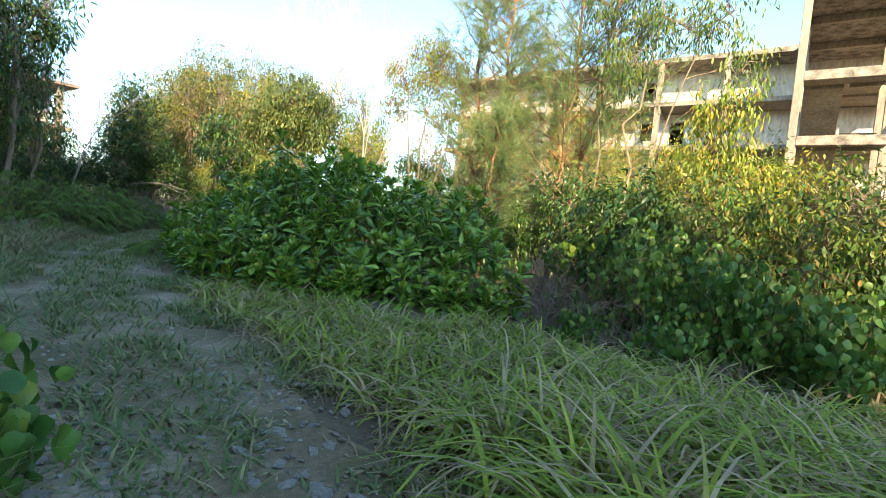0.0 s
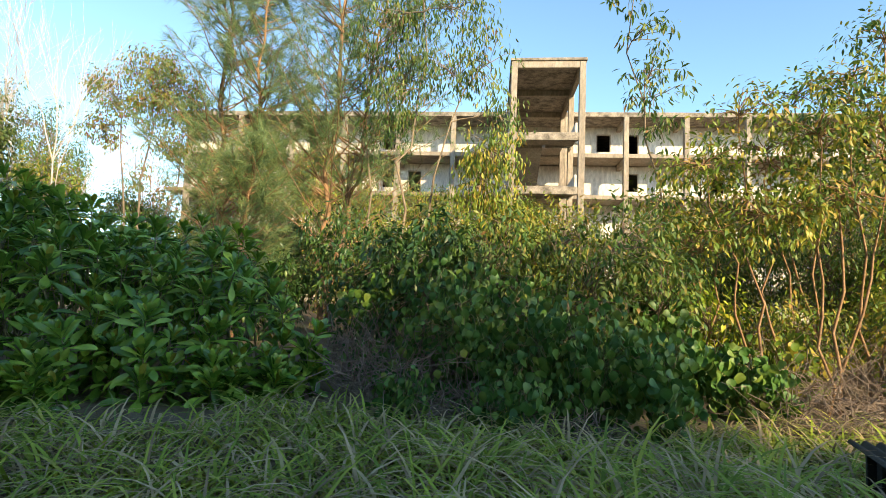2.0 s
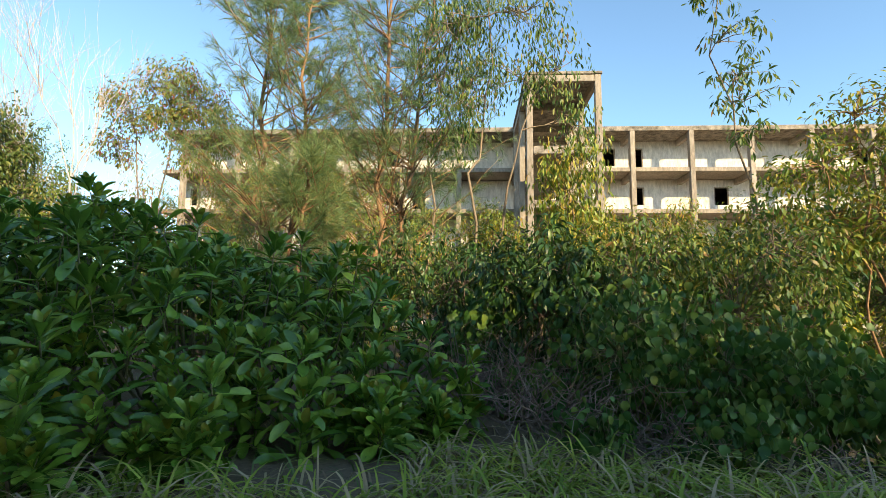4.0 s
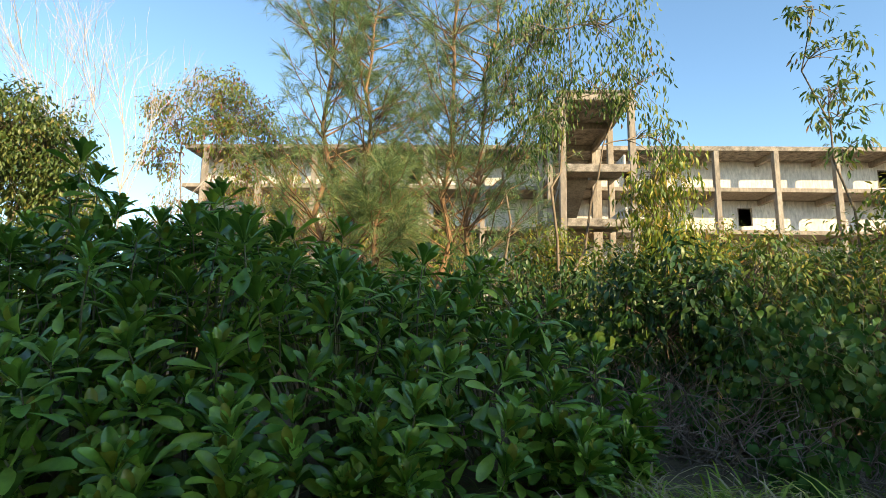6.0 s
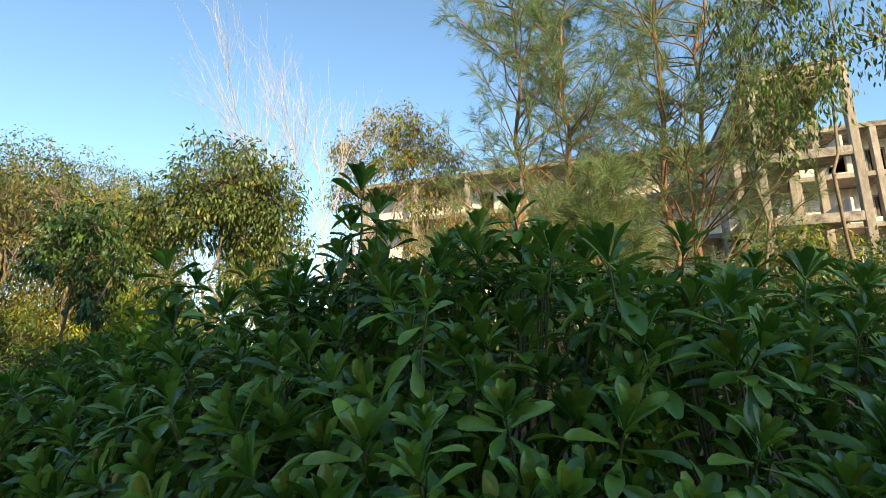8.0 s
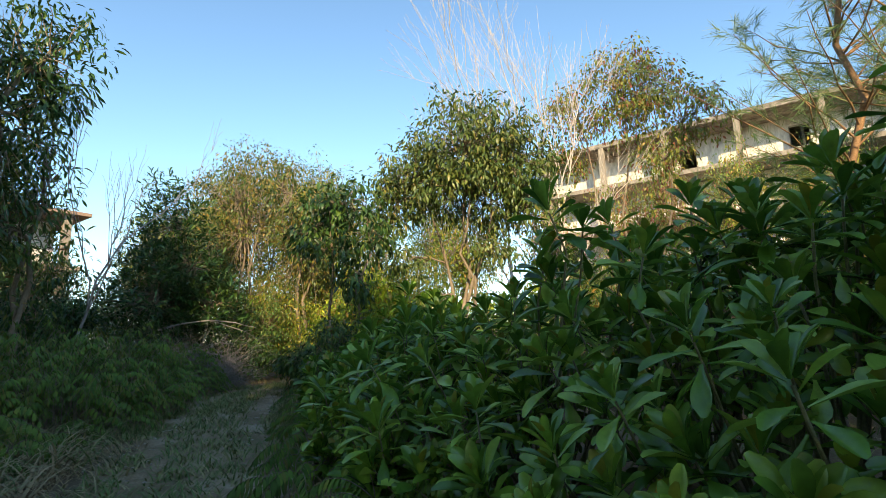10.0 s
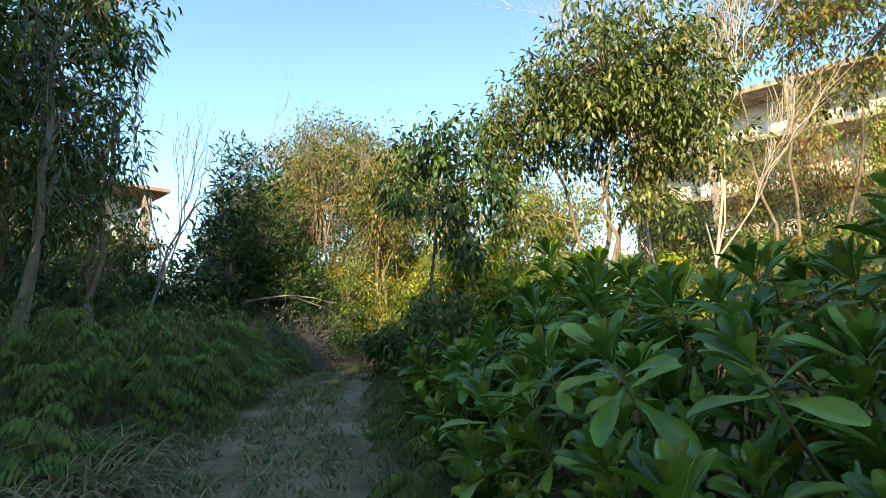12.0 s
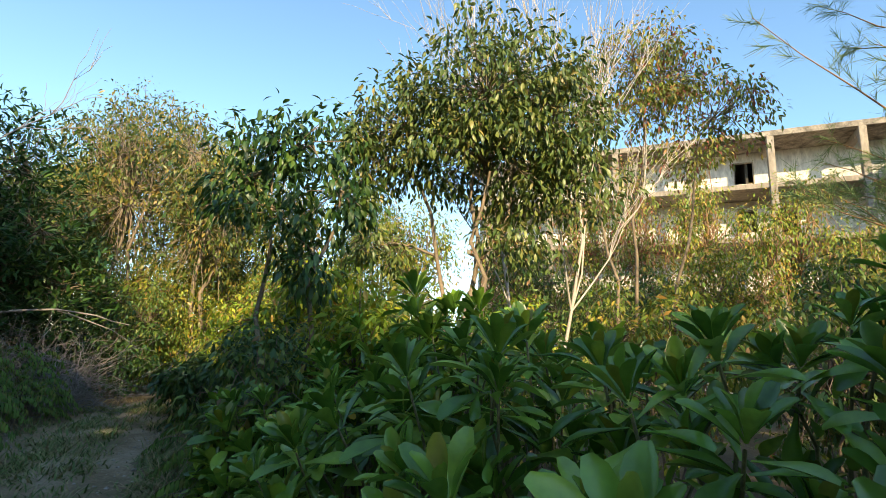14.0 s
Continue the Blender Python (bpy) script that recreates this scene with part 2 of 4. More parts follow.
def curve_line(p, q, sag=0.0, wob=0.05, n=6):
    """A crooked line from p to q, bowed up by sag."""
    p, q = np.asarray(p, float), np.asarray(q, float)
    t = np.linspace(0, 1, n)[:, None]
    L = p + (q - p) * t
    L[:, 2] += sag * np.sin(t[:, 0] * math.pi)
    w = rng.normal(0, wob, (n, 3)) * np.linalg.norm(q - p) * 0.3
    w[0] = 0
    w[-1] = 0
    return L + w


def leaf_cloud(C, per, radius, shape, size, droop, spread=1.0):
    """Leaves round cluster centres C: pointing outward and down by droop."""
    n = len(C) * per
    c = np.repeat(C, per, axis=0)
    v = unit(rng.normal(size=(n, 3)))
    P = c + v * (rng.random((n, 1)) ** 0.5) * radius
    axis = unit(v * spread + np.array([0, 0, -droop]) + rng.normal(0, 0.3, (n, 3)))
    up = unit(rng.normal(0, 0.45, (n, 3)) + np.array([0, 0, 1.0]) + v * 0.3)
    s = size * rng.uniform(0.6, 1.25, n)
    return scatter(shape[0], shape[1], frames_for(axis, up), P, s)


def in_lobe(lobe, n, shell=0.45):
    """n points in an ellipsoid, thinned towards its middle."""
    c, r = np.array(lobe[:3]), np.array(lobe[3:6])
    v = unit(rng.normal(size=(n, 3)))
    rad = shell + (1 - shell) * rng.random((n, 1)) ** 0.6
    return c + v * rad * r * rng.uniform(0.82, 1.12, (n, 1))


def plant(name, place, label, category, trunks, lobes, clusters, per, cluster_r, shape, size, droop, leaf, bark,
          trunk_r=0.08, group="", twig_r=0.008, spread=1.0, trunk_name="trunk", crown_name="crown"):
    """A tree or bush: crooked stems, a limb to every lobe of the crown, a twig to every cluster, and its leaves."""
    ob = thing(name, place, label, category, group)
    lines, radii, clouds = [], [], []
    tops = []
    for base, top in trunks:
        L = curve_line(base, top, 0, 0.06, 9)
        lines.append(L)
        radii.append(np.linspace(trunk_r, trunk_r * 0.35, 9))
        tops.append(L)
    allp = np.concatenate(tops)
    vol = np.array([l[3] * l[4] + l[3] * l[5] + l[4] * l[5] for l in lobes])
    share = np.maximum(3, (clusters * vol / vol.sum()).astype(int))
    for lobe, n in zip(lobes, share):
        C = in_lobe(lobe, n)
        C = C[C[:, 2] > 0.12]
        if len(C) == 0:
            continue
        c = np.array(lobe[:3])
        d = np.linalg.norm(allp - c, axis=1) + 0.6 * np.maximum(0, allp[:, 2] - c[2])
        start = allp[np.argmin(d)]
        limb = curve_line(start, c, 0.1, 0.08, 6)
        lines.append(limb)
        radii.append(np.linspace(trunk_r * 0.45, trunk_r * 0.15, 6))
        for p in C:
            s = limb[min(5, int(rng.integers(2, 6)))]
            lines.append(curve_line(s, p, 0.05, 0.1, 4))
            radii.append(np.linspace(twig_r * 1.6, twig_r * 0.5, 4))
        clouds.append(leaf_cloud(C, per, cluster_r, shape, size, droop, spread))
    V, Q = tubes(lines, radii)
    part(trunk_name, make_mesh(trunk_name, V, Q, bark), ob)
    V, Q = merge(clouds)
    part(crown_name, make_mesh(crown_name, V, Q, leaf), ob)
    return ob


# ---------------------------------------------------------------- ground and road
ROAD = np.array([(9.0, 0.2), (4.0, 2.6), (1.0, 4.0), (-2.3, 5.2), (-4.2, 5.75), (-6.5, 6.25), (-9.0, 7.1), (-12.5, 8.7), (-15.85, 10.48), (-18.57, 12.12), (-21.12, 13.87), (-23.52, 16.01), (-25.29, 18.49), (-26.02, 21.37)])


def along(line, n):
    """n points evenly along a polyline, softened at its corners."""
    d = np.concatenate([[0], np.cumsum(np.linalg.norm(np.diff(line, axis=0), axis=1))])
    s = np.linspace(0, d[-1], n)
    P = np.stack([np.interp(s, d, line[:, k]) for k in range(2)], 1)
    for _ in range(3):
        P[1:-1] = (P[:-2] + 2 * P[1:-1] + P[2:]) / 4
    return P


ROADP = along(ROAD, 160)


def road_gap(x, y):
    """Distance from the road's middle line."""
    p = np.stack([np.ravel(x), np.ravel(y)], 1)
    return np.min(np.linalg.norm(p[:, None] - ROADP[None], axis=2), axis=1).reshape(np.shape(x))


def lumps(x, y):
    return 0.05 * np.sin(x * 0.9 + 1.3 * np.sin(y * 0.6)) * np.cos(y * 0.8 + x * 0.35) + 0.02 * np.sin(x * 3.1 + y * 1.7) * np.sin(y * 2.7 - x * 1.2)


def height(x, y):
    """The ground's height: flat on the road, gently uneven beside it."""
    gap = road_gap(x, y)
    g = np.clip((gap - 1.1) / 1.5, 0, 1)
    fall = np.clip((gap - 3.0) / 4.0, 0, 1) * np.clip((x + 3.5) / 4.0, 0, 1) * np.clip((y - 4.0) / 3.0, 0, 1) * np.clip((27.0 - y) / 5.0, 0, 1)
    return -0.35 * fall * fall * (3 - 2 * fall) + g * (lumps(x, y) + 0.04) + (1 - g) * 0.3 * lumps(x * 1.7, y * 1.7)


near = np.concatenate([-np.geomspace(3000, 46, 14), np.linspace(-42, 42, 190), np.geomspace(46, 3000, 14)])
gx, gy = np.meshgrid(near - 8, near + 12, indexing="ij")
gz = np.where((np.abs(gx + 8) < 40) & (np.abs(gy - 12) < 40), height(gx, gy), 0.0)
n = len(near)
i, j = np.meshgrid(np.arange(n - 1), np.arange(n - 1), indexing="ij")
gq = np.stack([i * n + j, (i + 1) * n + j, (i + 1) * n + j + 1, i * n + j + 1], -1).reshape(-1, 4)
tagged(new("ground", make_mesh("ground", np.stack([gx, gy, gz], -1).reshape(-1, 3), gq, SOIL)),
       "brown leaf-littered soil with thin grass", "ground", kind="structure")

d = np.gradient(ROADP, axis=0)
nrm = unit(np.stack([-d[:, 1], d[:, 0]], 1))
cols = np.linspace(-1, 1, 13)
half = 1.15 + 0.16 * np.sin(np.arange(160) * 0.5) + rng.normal(0, 0.05, 160)
rx = ROADP[:, None, 0] + nrm[:, None, 0] * cols[None] * half[:, None]
ry = ROADP[:, None, 1] + nrm[:, None, 1] * cols[None] * half[:, None]
rz = height(rx, ry) + 0.025 * (1 - cols[None] ** 2) * (1 + 0.6 * np.cos(cols[None] * 6.5)) + 0.006 + rng.normal(0, 0.006, rx.shape)
i, j = np.meshgrid(np.arange(159), np.arange(12), indexing="ij")
rq = np.stack([i * 13 + j, i * 13 + j + 1, (i + 1) * 13 + j + 1, (i + 1) * 13 + j], -1).reshape(-1, 4)
tagged(new("road", make_mesh("road", np.stack([rx, ry, rz], -1).reshape(-1, 3), rq, ROADM)),
       "worn two-track gravel road overgrown with thin grass", "road", kind="structure")


# ---------------------------------------------------------------- the unfinished concrete building
Y0, YW, YB, ZR, ST = 40.5, 42.9, 52.0, 14.52, 3.0
XL, XR, BAY, C1 = -26.0, 40.0, 4.1, 8.4


def concrete_building():
    ob = thing("concrete_building", (0, Y0, 0), "unfinished weathered concrete frame building, overgrown, no glazing", "building")

    def piece(name, dims, mat, label="", bevel=0.02):
        x0, x1, y0, y1, z0, z1 = dims
        return part(name, box_mesh(name, (x0, x1, y0 - Y0, y1 - Y0, z0, z1), mat, bevel), ob, label)

    cols = [C1 + BAY * k for k in range(-9, 9) if XL < C1 + BAY * k < XR]
    piece("roof_slab", (XL, XR, Y0, YB, ZR - 0.34, ZR), MOSS, "flat concrete roof slab with mould-stained edge")
    for k in range(1, 5):
        z = ZR - ST * k
        piece("floor_slab", (XL, XR, Y0 + 0.05, YB, z - 0.30, z), CONCRETE)
    for x in cols:
        piece("column", (x - 0.17, x + 0.17, Y0 + 0.02 - 0.06, Y0 + 0.36, -0.2, ZR - 0.35), CONCRETE)
        for k in range(0, 5):
            z = ZR - ST * k
            piece("beam", (x - 0.15, x + 0.15, Y0 + 0.37, YW - 0.01, z - 0.72, z - 0.345 if k == 0 else z - 0.305), CONCRETE)
    # rear wall of the galleries, bay by bay, each with one opening
    for a, (x0, x1) in enumerate(zip([XL] + cols, cols + [XR])):
        for k in range(0, 5):
            zt, zb = ZR - ST * k - 0.345, ZR - ST * (k + 1) + 0.005
            if zt < 0.5:
                continue
            zb = max(zb, -0.1)
            w = x1 - x0
            ox = x0 + w * (0.12 if a % 2 else 0.62)
            ow = min(0.95, w * 0.3)
            blank = (a * 3 + k * 2) % 5 in (0, 1, 3)
            oz0, oz1 = zb + (0.75 if (a + k) % 3 else 0.05), zb + 2.05
            bm = bmesh.new()
            yy0, yy1 = YW - Y0, YW - Y0 + 0.15
            if blank:
                box(bm, x0 + 0.002, x1 - 0.002, yy0, yy1, zb, zt)
                part("wall_panel", bm_mesh("wall_panel", bm, WHITEWALL), ob)
                continue
            box(bm, x0 + 0.002, ox, yy0, yy1, zb, zt)
            box(bm, ox + ow, x1 - 0.002, yy0, yy1, zb, zt)
            box(bm, ox, ox + ow, yy0, yy1, oz1, zt)
            if oz0 - zb > 0.1:
                box(bm, ox, ox + ow, yy0, yy1, zb, oz0)
            panel = part("wall_panel", bm_mesh("wall_panel", bm, WHITEWALL), ob)
            fr = bmesh.new()
            for dims in ((ox - 0.05, ox, oz0, oz1), (ox + ow, ox + ow + 0.05, oz0, oz1), (ox - 0.05, ox + ow + 0.05, oz1, oz1 + 0.05)):
                box(fr, dims[0], dims[1], yy0 - 0.03, yy0 - 0.003, dims[2], dims[3])
            part("window_frame", bm_mesh("window_frame", fr, CONCRETE), panel)
    # rear and cross walls are near black, room shade put into their colour
    piece("rear_wall", (XL, XR, YB - 0.3, YB - 0.05, 0, ZR - 0.36), ROOMSHADE)
    piece("end_wall", (XL + 0.02, XL + 0.22, YW + 0.2, YB - 0.35, 0, ZR - 0.36), CONCRETE)
    piece("end_wall", (XR - 0.22, XR - 0.02, YW + 0.2, YB - 0.35, 0, ZR - 0.36), CONCRETE)
    for x in np.arange(XL + 8, XR - 4, 9.0):
        piece("cross_wall", (x, x + 0.15, YW + 0.16, YB - 0.31, 0, ZR - 0.36), ROOMSHADE)
    return ob


def stair_tower():
    """The open stair tower in front of the building."""
    ob = thing("stair_tower", (0, 32.0, 0), "open concrete stair tower with bare landings and flights", "tower")
    W, D, c = 4.08, 8.45, 0.34

    def piece(name, dims, mat=CONCRETE, label=""):
        return part(name, box_mesh(name, dims, mat, 0.02), ob, label)

    piece("roof_slab", (-0.06, W + 0.06, -0.06, D, ZR - 0.16, ZR), MOSS, "thin roof slab stained dark at its edge")
    for y in (0.0, 4.1, D - c - 0.02):
        for x in (0.0, W - c):
            piece("column", (x, x + c, y, y + c, -0.2, ZR - 0.17))
        piece("beam", (c + 0.01, W - c - 0.01, y + 0.02, y + 0.30, ZR - 0.55, ZR - 0.165))
    for x in (0.03, W - c + 0.03):
        for y0, y1 in ((c + 0.01, 4.09), (4.1 + c + 0.01, D - c - 0.03)):
            piece("side_beam", (x, x + 0.26, y0, y1, ZR - 0.60, ZR - 0.165))
    for k in range(4):
        zl, zf = 10.29 - ST * k, ZR - ST * (k + 1)
        piece("landing_edge", (c + 0.01, W - c - 0.01, 0.0, 0.28, zl - 0.42, zl + 0.02), MOSS)
        piece("landing", (c + 0.01, W - c - 0.01, 0.285, 1.9, zl - 0.18, zl))
        piece("floor_landing", (c + 0.01, W - c - 0.01, 5.6, D, zf - 0.2, zf))
        for x0, x1, ztop, zlow in ((W / 2 + 0.1, W - c - 0.05, zf, zl), (c + 0.05, W / 2 - 0.1, zf - ST, zl)):
            n, y0, y1 = 9, 1.9, 5.6
            prof, low = [], []
            for s in range(n + 1):
                y, z = y0 + (y1 - y0) * s / n, zlow + (ztop - zlow) * s / n
                if s:
                    prof.append((y, prof[-1][1]))
                prof.append((y, z))
            prof += [(y1, ztop - 0.34), (y0, zlow - 0.34)]
            bm = bmesh.new()
            face = bm.faces.new([bm.verts.new((x0, y, z)) for y, z in prof])
            ext = bmesh.ops.extrude_face_region(bm, geom=[face])
            bmesh.ops.translate(bm, verts=[v for v in ext["geom"] if isinstance(v, bmesh.types.BMVert)], vec=(x1 - x0, 0, 0))
            part("stair_flight", bm_mesh("stair_flight", bm, CONCRETE), ob)
        piece("parapet", (W - c - 0.045, W - c + 0.08, 1.0, 4.0, zl + 0.01, zl + 0.9), WHITEWALL)
    return ob


def far_building():
    """The second block, seen past the end of the road."""
    ob = thing("distant_concrete_building", (-42.5, 4.6, 0), "distant concrete building with white walls and terracotta eave", "building")
    ob.rotation_euler = (0, 0, radians(90))
    top, L = 8.9, 13.0
    part("roof", box_mesh("roof", (-0.3, L + 0.2, -0.5, 10.4, top - 0.2, top), EAVE), ob, "terracotta-coloured eave slab")
    for k in range(1, 3):
        z = top - 3.0 * k
        part("floor_slab", box_mesh("floor_slab", (0, L, -0.2, 10, z - 0.3, z), CONCRETE), ob)
    for x in np.arange(0.2, L, 4.0):
        part("column", box_mesh("column", (x - 0.2, x + 0.2, -0.15, 0.25, 0, top - 0.21), CONCRETE), ob)
    for k in range(3):
        zt, zb = top - 3.0 * k - 0.36, max(0, top - 3.0 * (k + 1) + 0.01)
        for x in np.arange(0.2, L - 4, 4.0):
            bm = bmesh.new()
            box(bm, x + 0.002, x + 1.4, 1.8, 2.0, zb, zt)
            box(bm, x + 2.5, x + 3.998, 1.8, 2.0, zb, zt)
            box(bm, x + 1.4, x + 2.5, 1.8, 2.0, zb, zb + 0.9)
            box(bm, x + 1.4, x + 2.5, 1.8, 2.0, zb + 2.1, zt)
            part("wall_panel", bm_mesh("wall_panel", bm, WHITEWALL), ob)
    # near-black colour stands in for the unlit interior behind the openings
    part("rear_wall", box_mesh("rear_wall", (0, L, 9.8, 10, 0, top - 0.36), ROOMSHADE), ob)
    part("end_wall", box_mesh("end_wall", (0.0, 0.2, 2.1, 9.7, 0, top - 0.36), WHITEWALL), ob)
    return ob


concrete_building()
stair_tower()
far_building()


# ---------------------------------------------------------------- trees
def mound(x, y, r, h, n=5, z0=0.0):
    """Lobes that make an uneven mound of foliage."""
    out = [(x, y, z0 + h * 0.5, r * 0.8, r * 0.8, h * 0.5)]
    for _ in range(n):
        a, q = rng.uniform(0, 6.28), rng.uniform(0.3, 0.75) * r
        k = rng.uniform(0.3, 0.55)
        out.append((x + q * math.cos(a), y + q * math.sin(a), z0 + h * rng.uniform(0.35, 0.85), r * k, r * k, h * k * 0.55))
    return out


def at(x, y):
    return (x, y, float(height(np.array([x]), np.array([y]))[0]) - 0.03)


# tree with round crown beside the road
plant("round_crowned_tree", at(-16.2, 16.5), "round-crowned green tree with several pale slim stems", "tree",
      [((0, 0, 0), (0.3, 0, 5.5)), ((0.1, 0.2, 0), (-0.9, 0.2, 5.2)), ((-0.1, 0, 0), (1.1, 0.3, 5.6)), ((0.1, -0.1, 0), (0.6, -0.4, 4.4))],
      [(0.4, 0, 5.9, 1.5, 1.5, 1.05), (1.3, 0.2, 5.4, 1.1, 1.1, 0.95), (-1.0, -0.3, 5.4, 1.0, 1.0, 0.95), (-1.6, -0.5, 4.8, 0.7, 0.7, 0.8), (0.3, 0.1, 4.8, 1.6, 1.3, 0.8),
       (1.7, 0.4, 4.4, 0.8, 0.8, 0.7), (-1.5, 0, 3.4, 0.5, 0.5, 0.4), (0.9, 0, 3.3, 0.6, 0.5, 0.35), (-0.8, 0.1, 2.3, 0.4, 0.4, 0.4)],
      460, 40, 0.34, OVAL, 0.135, 0.75, CROWN, BARK, 0.06)
plant("dark_leaved_tree", at(-18.1, 14.6), "small tree with dark drooping leaves", "tree",
      [((0, 0, 0), (-0.3, 0, 4.2)), ((0.2, 0, 0), (0.8, 0.2, 3.8))],
      [(-0.4, 0, 4.6, 0.75, 0.75, 0.5), (0.4, 0, 4.5, 0.7, 0.7, 0.5), (-0.8, 0, 4.0, 0.6, 0.6, 0.45), (0.7, 0.2, 3.8, 0.65, 0.65, 0.5), (-0.2, 0, 3.5, 0.65, 0.65, 0.4), (0.5, 0, 2.8, 0.6, 0.6, 0.4)],
      84, 30, 0.34, OVAL, 0.17, 0.8, DARK, BARK, 0.05)
plant("dense_dark_tree", at(-28.6, 16.0), "dense dark green conical shrub-like tree", "tree",
      [((0, 0, 0), (0, 0, 6.4))],
      [(0, 0, 5.9, 1.4, 1.4, 2.0), (0.9, 0.4, 4.2, 1.3, 1.3, 1.5), (-1.0, -0.3, 4.2, 1.4, 1.4, 1.6), (0.3, -0.8, 3.0, 1.7, 1.7, 1.6), (-0.4, 0.9, 3.0, 1.6, 1.6, 1.6), (1.3, 0.9, 2.8, 1.2, 1.2, 1.2), (-1.6, -0.8, 2.6, 1.2, 1.2, 1.2), (0, 0, 1.4, 1.9, 1.9, 1.2)],
      620, 20, 0.35, NARROW, 0.26, -0.9, DARK, BARK, 0.12)
plant("rust_leaved_tree", at(-13.9, 22.0), "slender tree with yellow-green and rust-red leaves", "tree",
      [((0, 0, 0), (0.2, 0, 8.0)), ((0.2, 0, 0), (1.4, 0.2, 7.0)), ((-0.1, 0.1, 0), (-1.0, 0, 7.2))],
      [(0.0, 0, 9.4, 1.2, 1.2, 0.9), (1.1, 0.2, 8.9, 1.1, 1.1, 0.9), (-1.3, 0, 8.4, 1.1, 1.1, 0.9), (2.1, 0.2, 7.6, 1.0, 1.0, 0.8), (0.2, 0, 7.8, 1.2, 1.2, 0.7), (-1.8, 0, 7.0, 0.8, 0.8, 0.7), (1.2, 0, 6.4, 0.8, 0.8, 0.6)],
      260, 36, 0.40, OVAL, 0.145, 0.8, RUSTY, BARK, 0.06)


def bare_tree(name, place, label, stems, height_top, bark, spread, r, depth=3, kids=4, category="tree"):
    """A leafless tree: stems that fork again and again."""
    ob = thing(name, place, label, category)
    lines, radii, fine, fine_r = [], [], [], []

    def grow(p, v, length, rad, level):
        q = p + v * length
        L = curve_line(p, q, 0.02, 0.07, 5)
        (lines if level > 1 else fine).append(L)
        (radii if level > 1 else fine_r).append(np.linspace(rad, rad * 0.55, 5))
        if level == 0:
            return
        for k in range(kids):
            s = L[int(rng.integers(2, 5))]
            w = unit(v + rng.normal(0, spread, 3) + np.array([0, 0, 0.35]))
            grow(s, w, length * rng.uniform(0.5, 0.8), rad * 0.5, level - 1)

    for dx, dy in stems:
        grow(np.array([dx * 0.2, dy * 0.2, 0.0]), unit(np.array([dx, dy, 3.0])), height_top * 0.55, r, depth)
    V, Q = tubes(lines, radii, 5)
    part("trunk", make_mesh("trunk", V, Q, bark), ob)
    V, Q = tubes(fine, fine_r, 4)
    part("bare_crown", make_mesh("bare_crown", V, Q, bark), ob, kind="stuff")
    return ob


bare_tree("dead_white_tree", at(-15.4, 19.2), "leafless dead tree with bleached white branches", [(0.3, 0), (-0.55, 0.1)], 9.3, PALEBARK, 0.31, 0.042, 3, 6)
bare_tree("bare_sapling", at(-25.37, 11.47), "thin pale leafless sapling leaning over the ferns", [(-0.15, 1.0)], 8.5, GREYWOOD, 0.3, 0.045, 3, 4)


# casuarinas
def casuarina(place, label, stems, top, width, sprays, low=0.18):
    ob = thing("casuarina_tree", place, label, "tree", "casuarinas")
    lines, radii, P, A = [], [], [], []
    for (bx, by), (tx, ty), h in stems:
        L = curve_line((bx, by, 0), (tx, ty, h), 0, 0.03, 12)
        lines.append(L)
        radii.append(np.linspace(0.10, 0.02, 12))
        for _ in range(sprays):
            f = rng.uniform(low, 1.0)
            s = np.array([np.interp(f * 11, np.arange(12), L[:, k]) for k in range(3)])
            a = rng.uniform(0, 6.283)
            ln = width * (1.08 - f) ** 0.7 * rng.uniform(0.5, 1.0) + 0.3
            e = s + np.array([math.cos(a) * ln, math.sin(a) * ln, ln * rng.uniform(0.5, 1.0)])
            B = curve_line(s, e, -0.05, 0.05, 6)
            lines.append(B)
            radii.append(np.linspace(0.022, 0.005, 6))
            for _ in range(13):
                g = rng.uniform(0.3, 1.0)
                p = np.array([np.interp(g * 5, np.arange(6), B[:, k]) for k in range(3)])
                w = unit(e - s) * 0.7 + rng.normal(0, 0.55, 3)
                w[2] += 0.1
                P.append(p)
                A.append(unit(w))
    V, Q = tubes(lines, radii, 5)
    part("trunk", make_mesh("trunk", V, Q, PINKBARK), ob, "reddish trunk with ascending thin limbs")
    P, A = np.array(P), np.array(A)
    k = 26
    n = len(P) * k
    c = np.repeat(P, k, 0)
    ax = np.repeat(A, k, 0)
    q = c + ax * rng.uniform(0, 0.38, (n, 1))
    dr = unit(ax + rng.normal(0, 0.42, (n, 3)) + np.array([0, 0, -0.18]))
    S = np.stack([np.full(n, 0.009), rng.uniform(0.14, 0.32, n), np.full(n, 0.2)], 1)
    V, Q = scatter(np.array([(-0.5, 0, 0), (0.5, 0, 0), (0.18, 1, 0), (-0.18, 1, 0)], float), np.array([(0, 1, 2, 3)]), frames_for(dr, unit(rng.normal(size=(n, 3)))), q, S)
    part("needles", make_mesh("needles", V, Q, NEEDLE), ob, "fine grey-green hanging needles")
    return ob


casuarina(at(-5.6, 18.6), "tall wispy grey-green casuarina with reddish trunks", [((0, 0), (0.4, 0.2), 13.5), ((0.3, 0.2), (1.6, 0.6), 12.0)], 13, 4.2, 96)
casuarina(at(-8.6, 18.4), "tall wispy grey-green casuarina", [((0, 0), (-0.3, 0.2), 12.5), ((0.6, -0.2), (1.2, 0), 10.5)], 12, 3.8, 84)
casuarina(at(-7.2, 17.0), "low bushy casuarina sapling", [((0, 0), (0.2, 0.1), 5.2)], 6, 1.5, 42, 0.1)

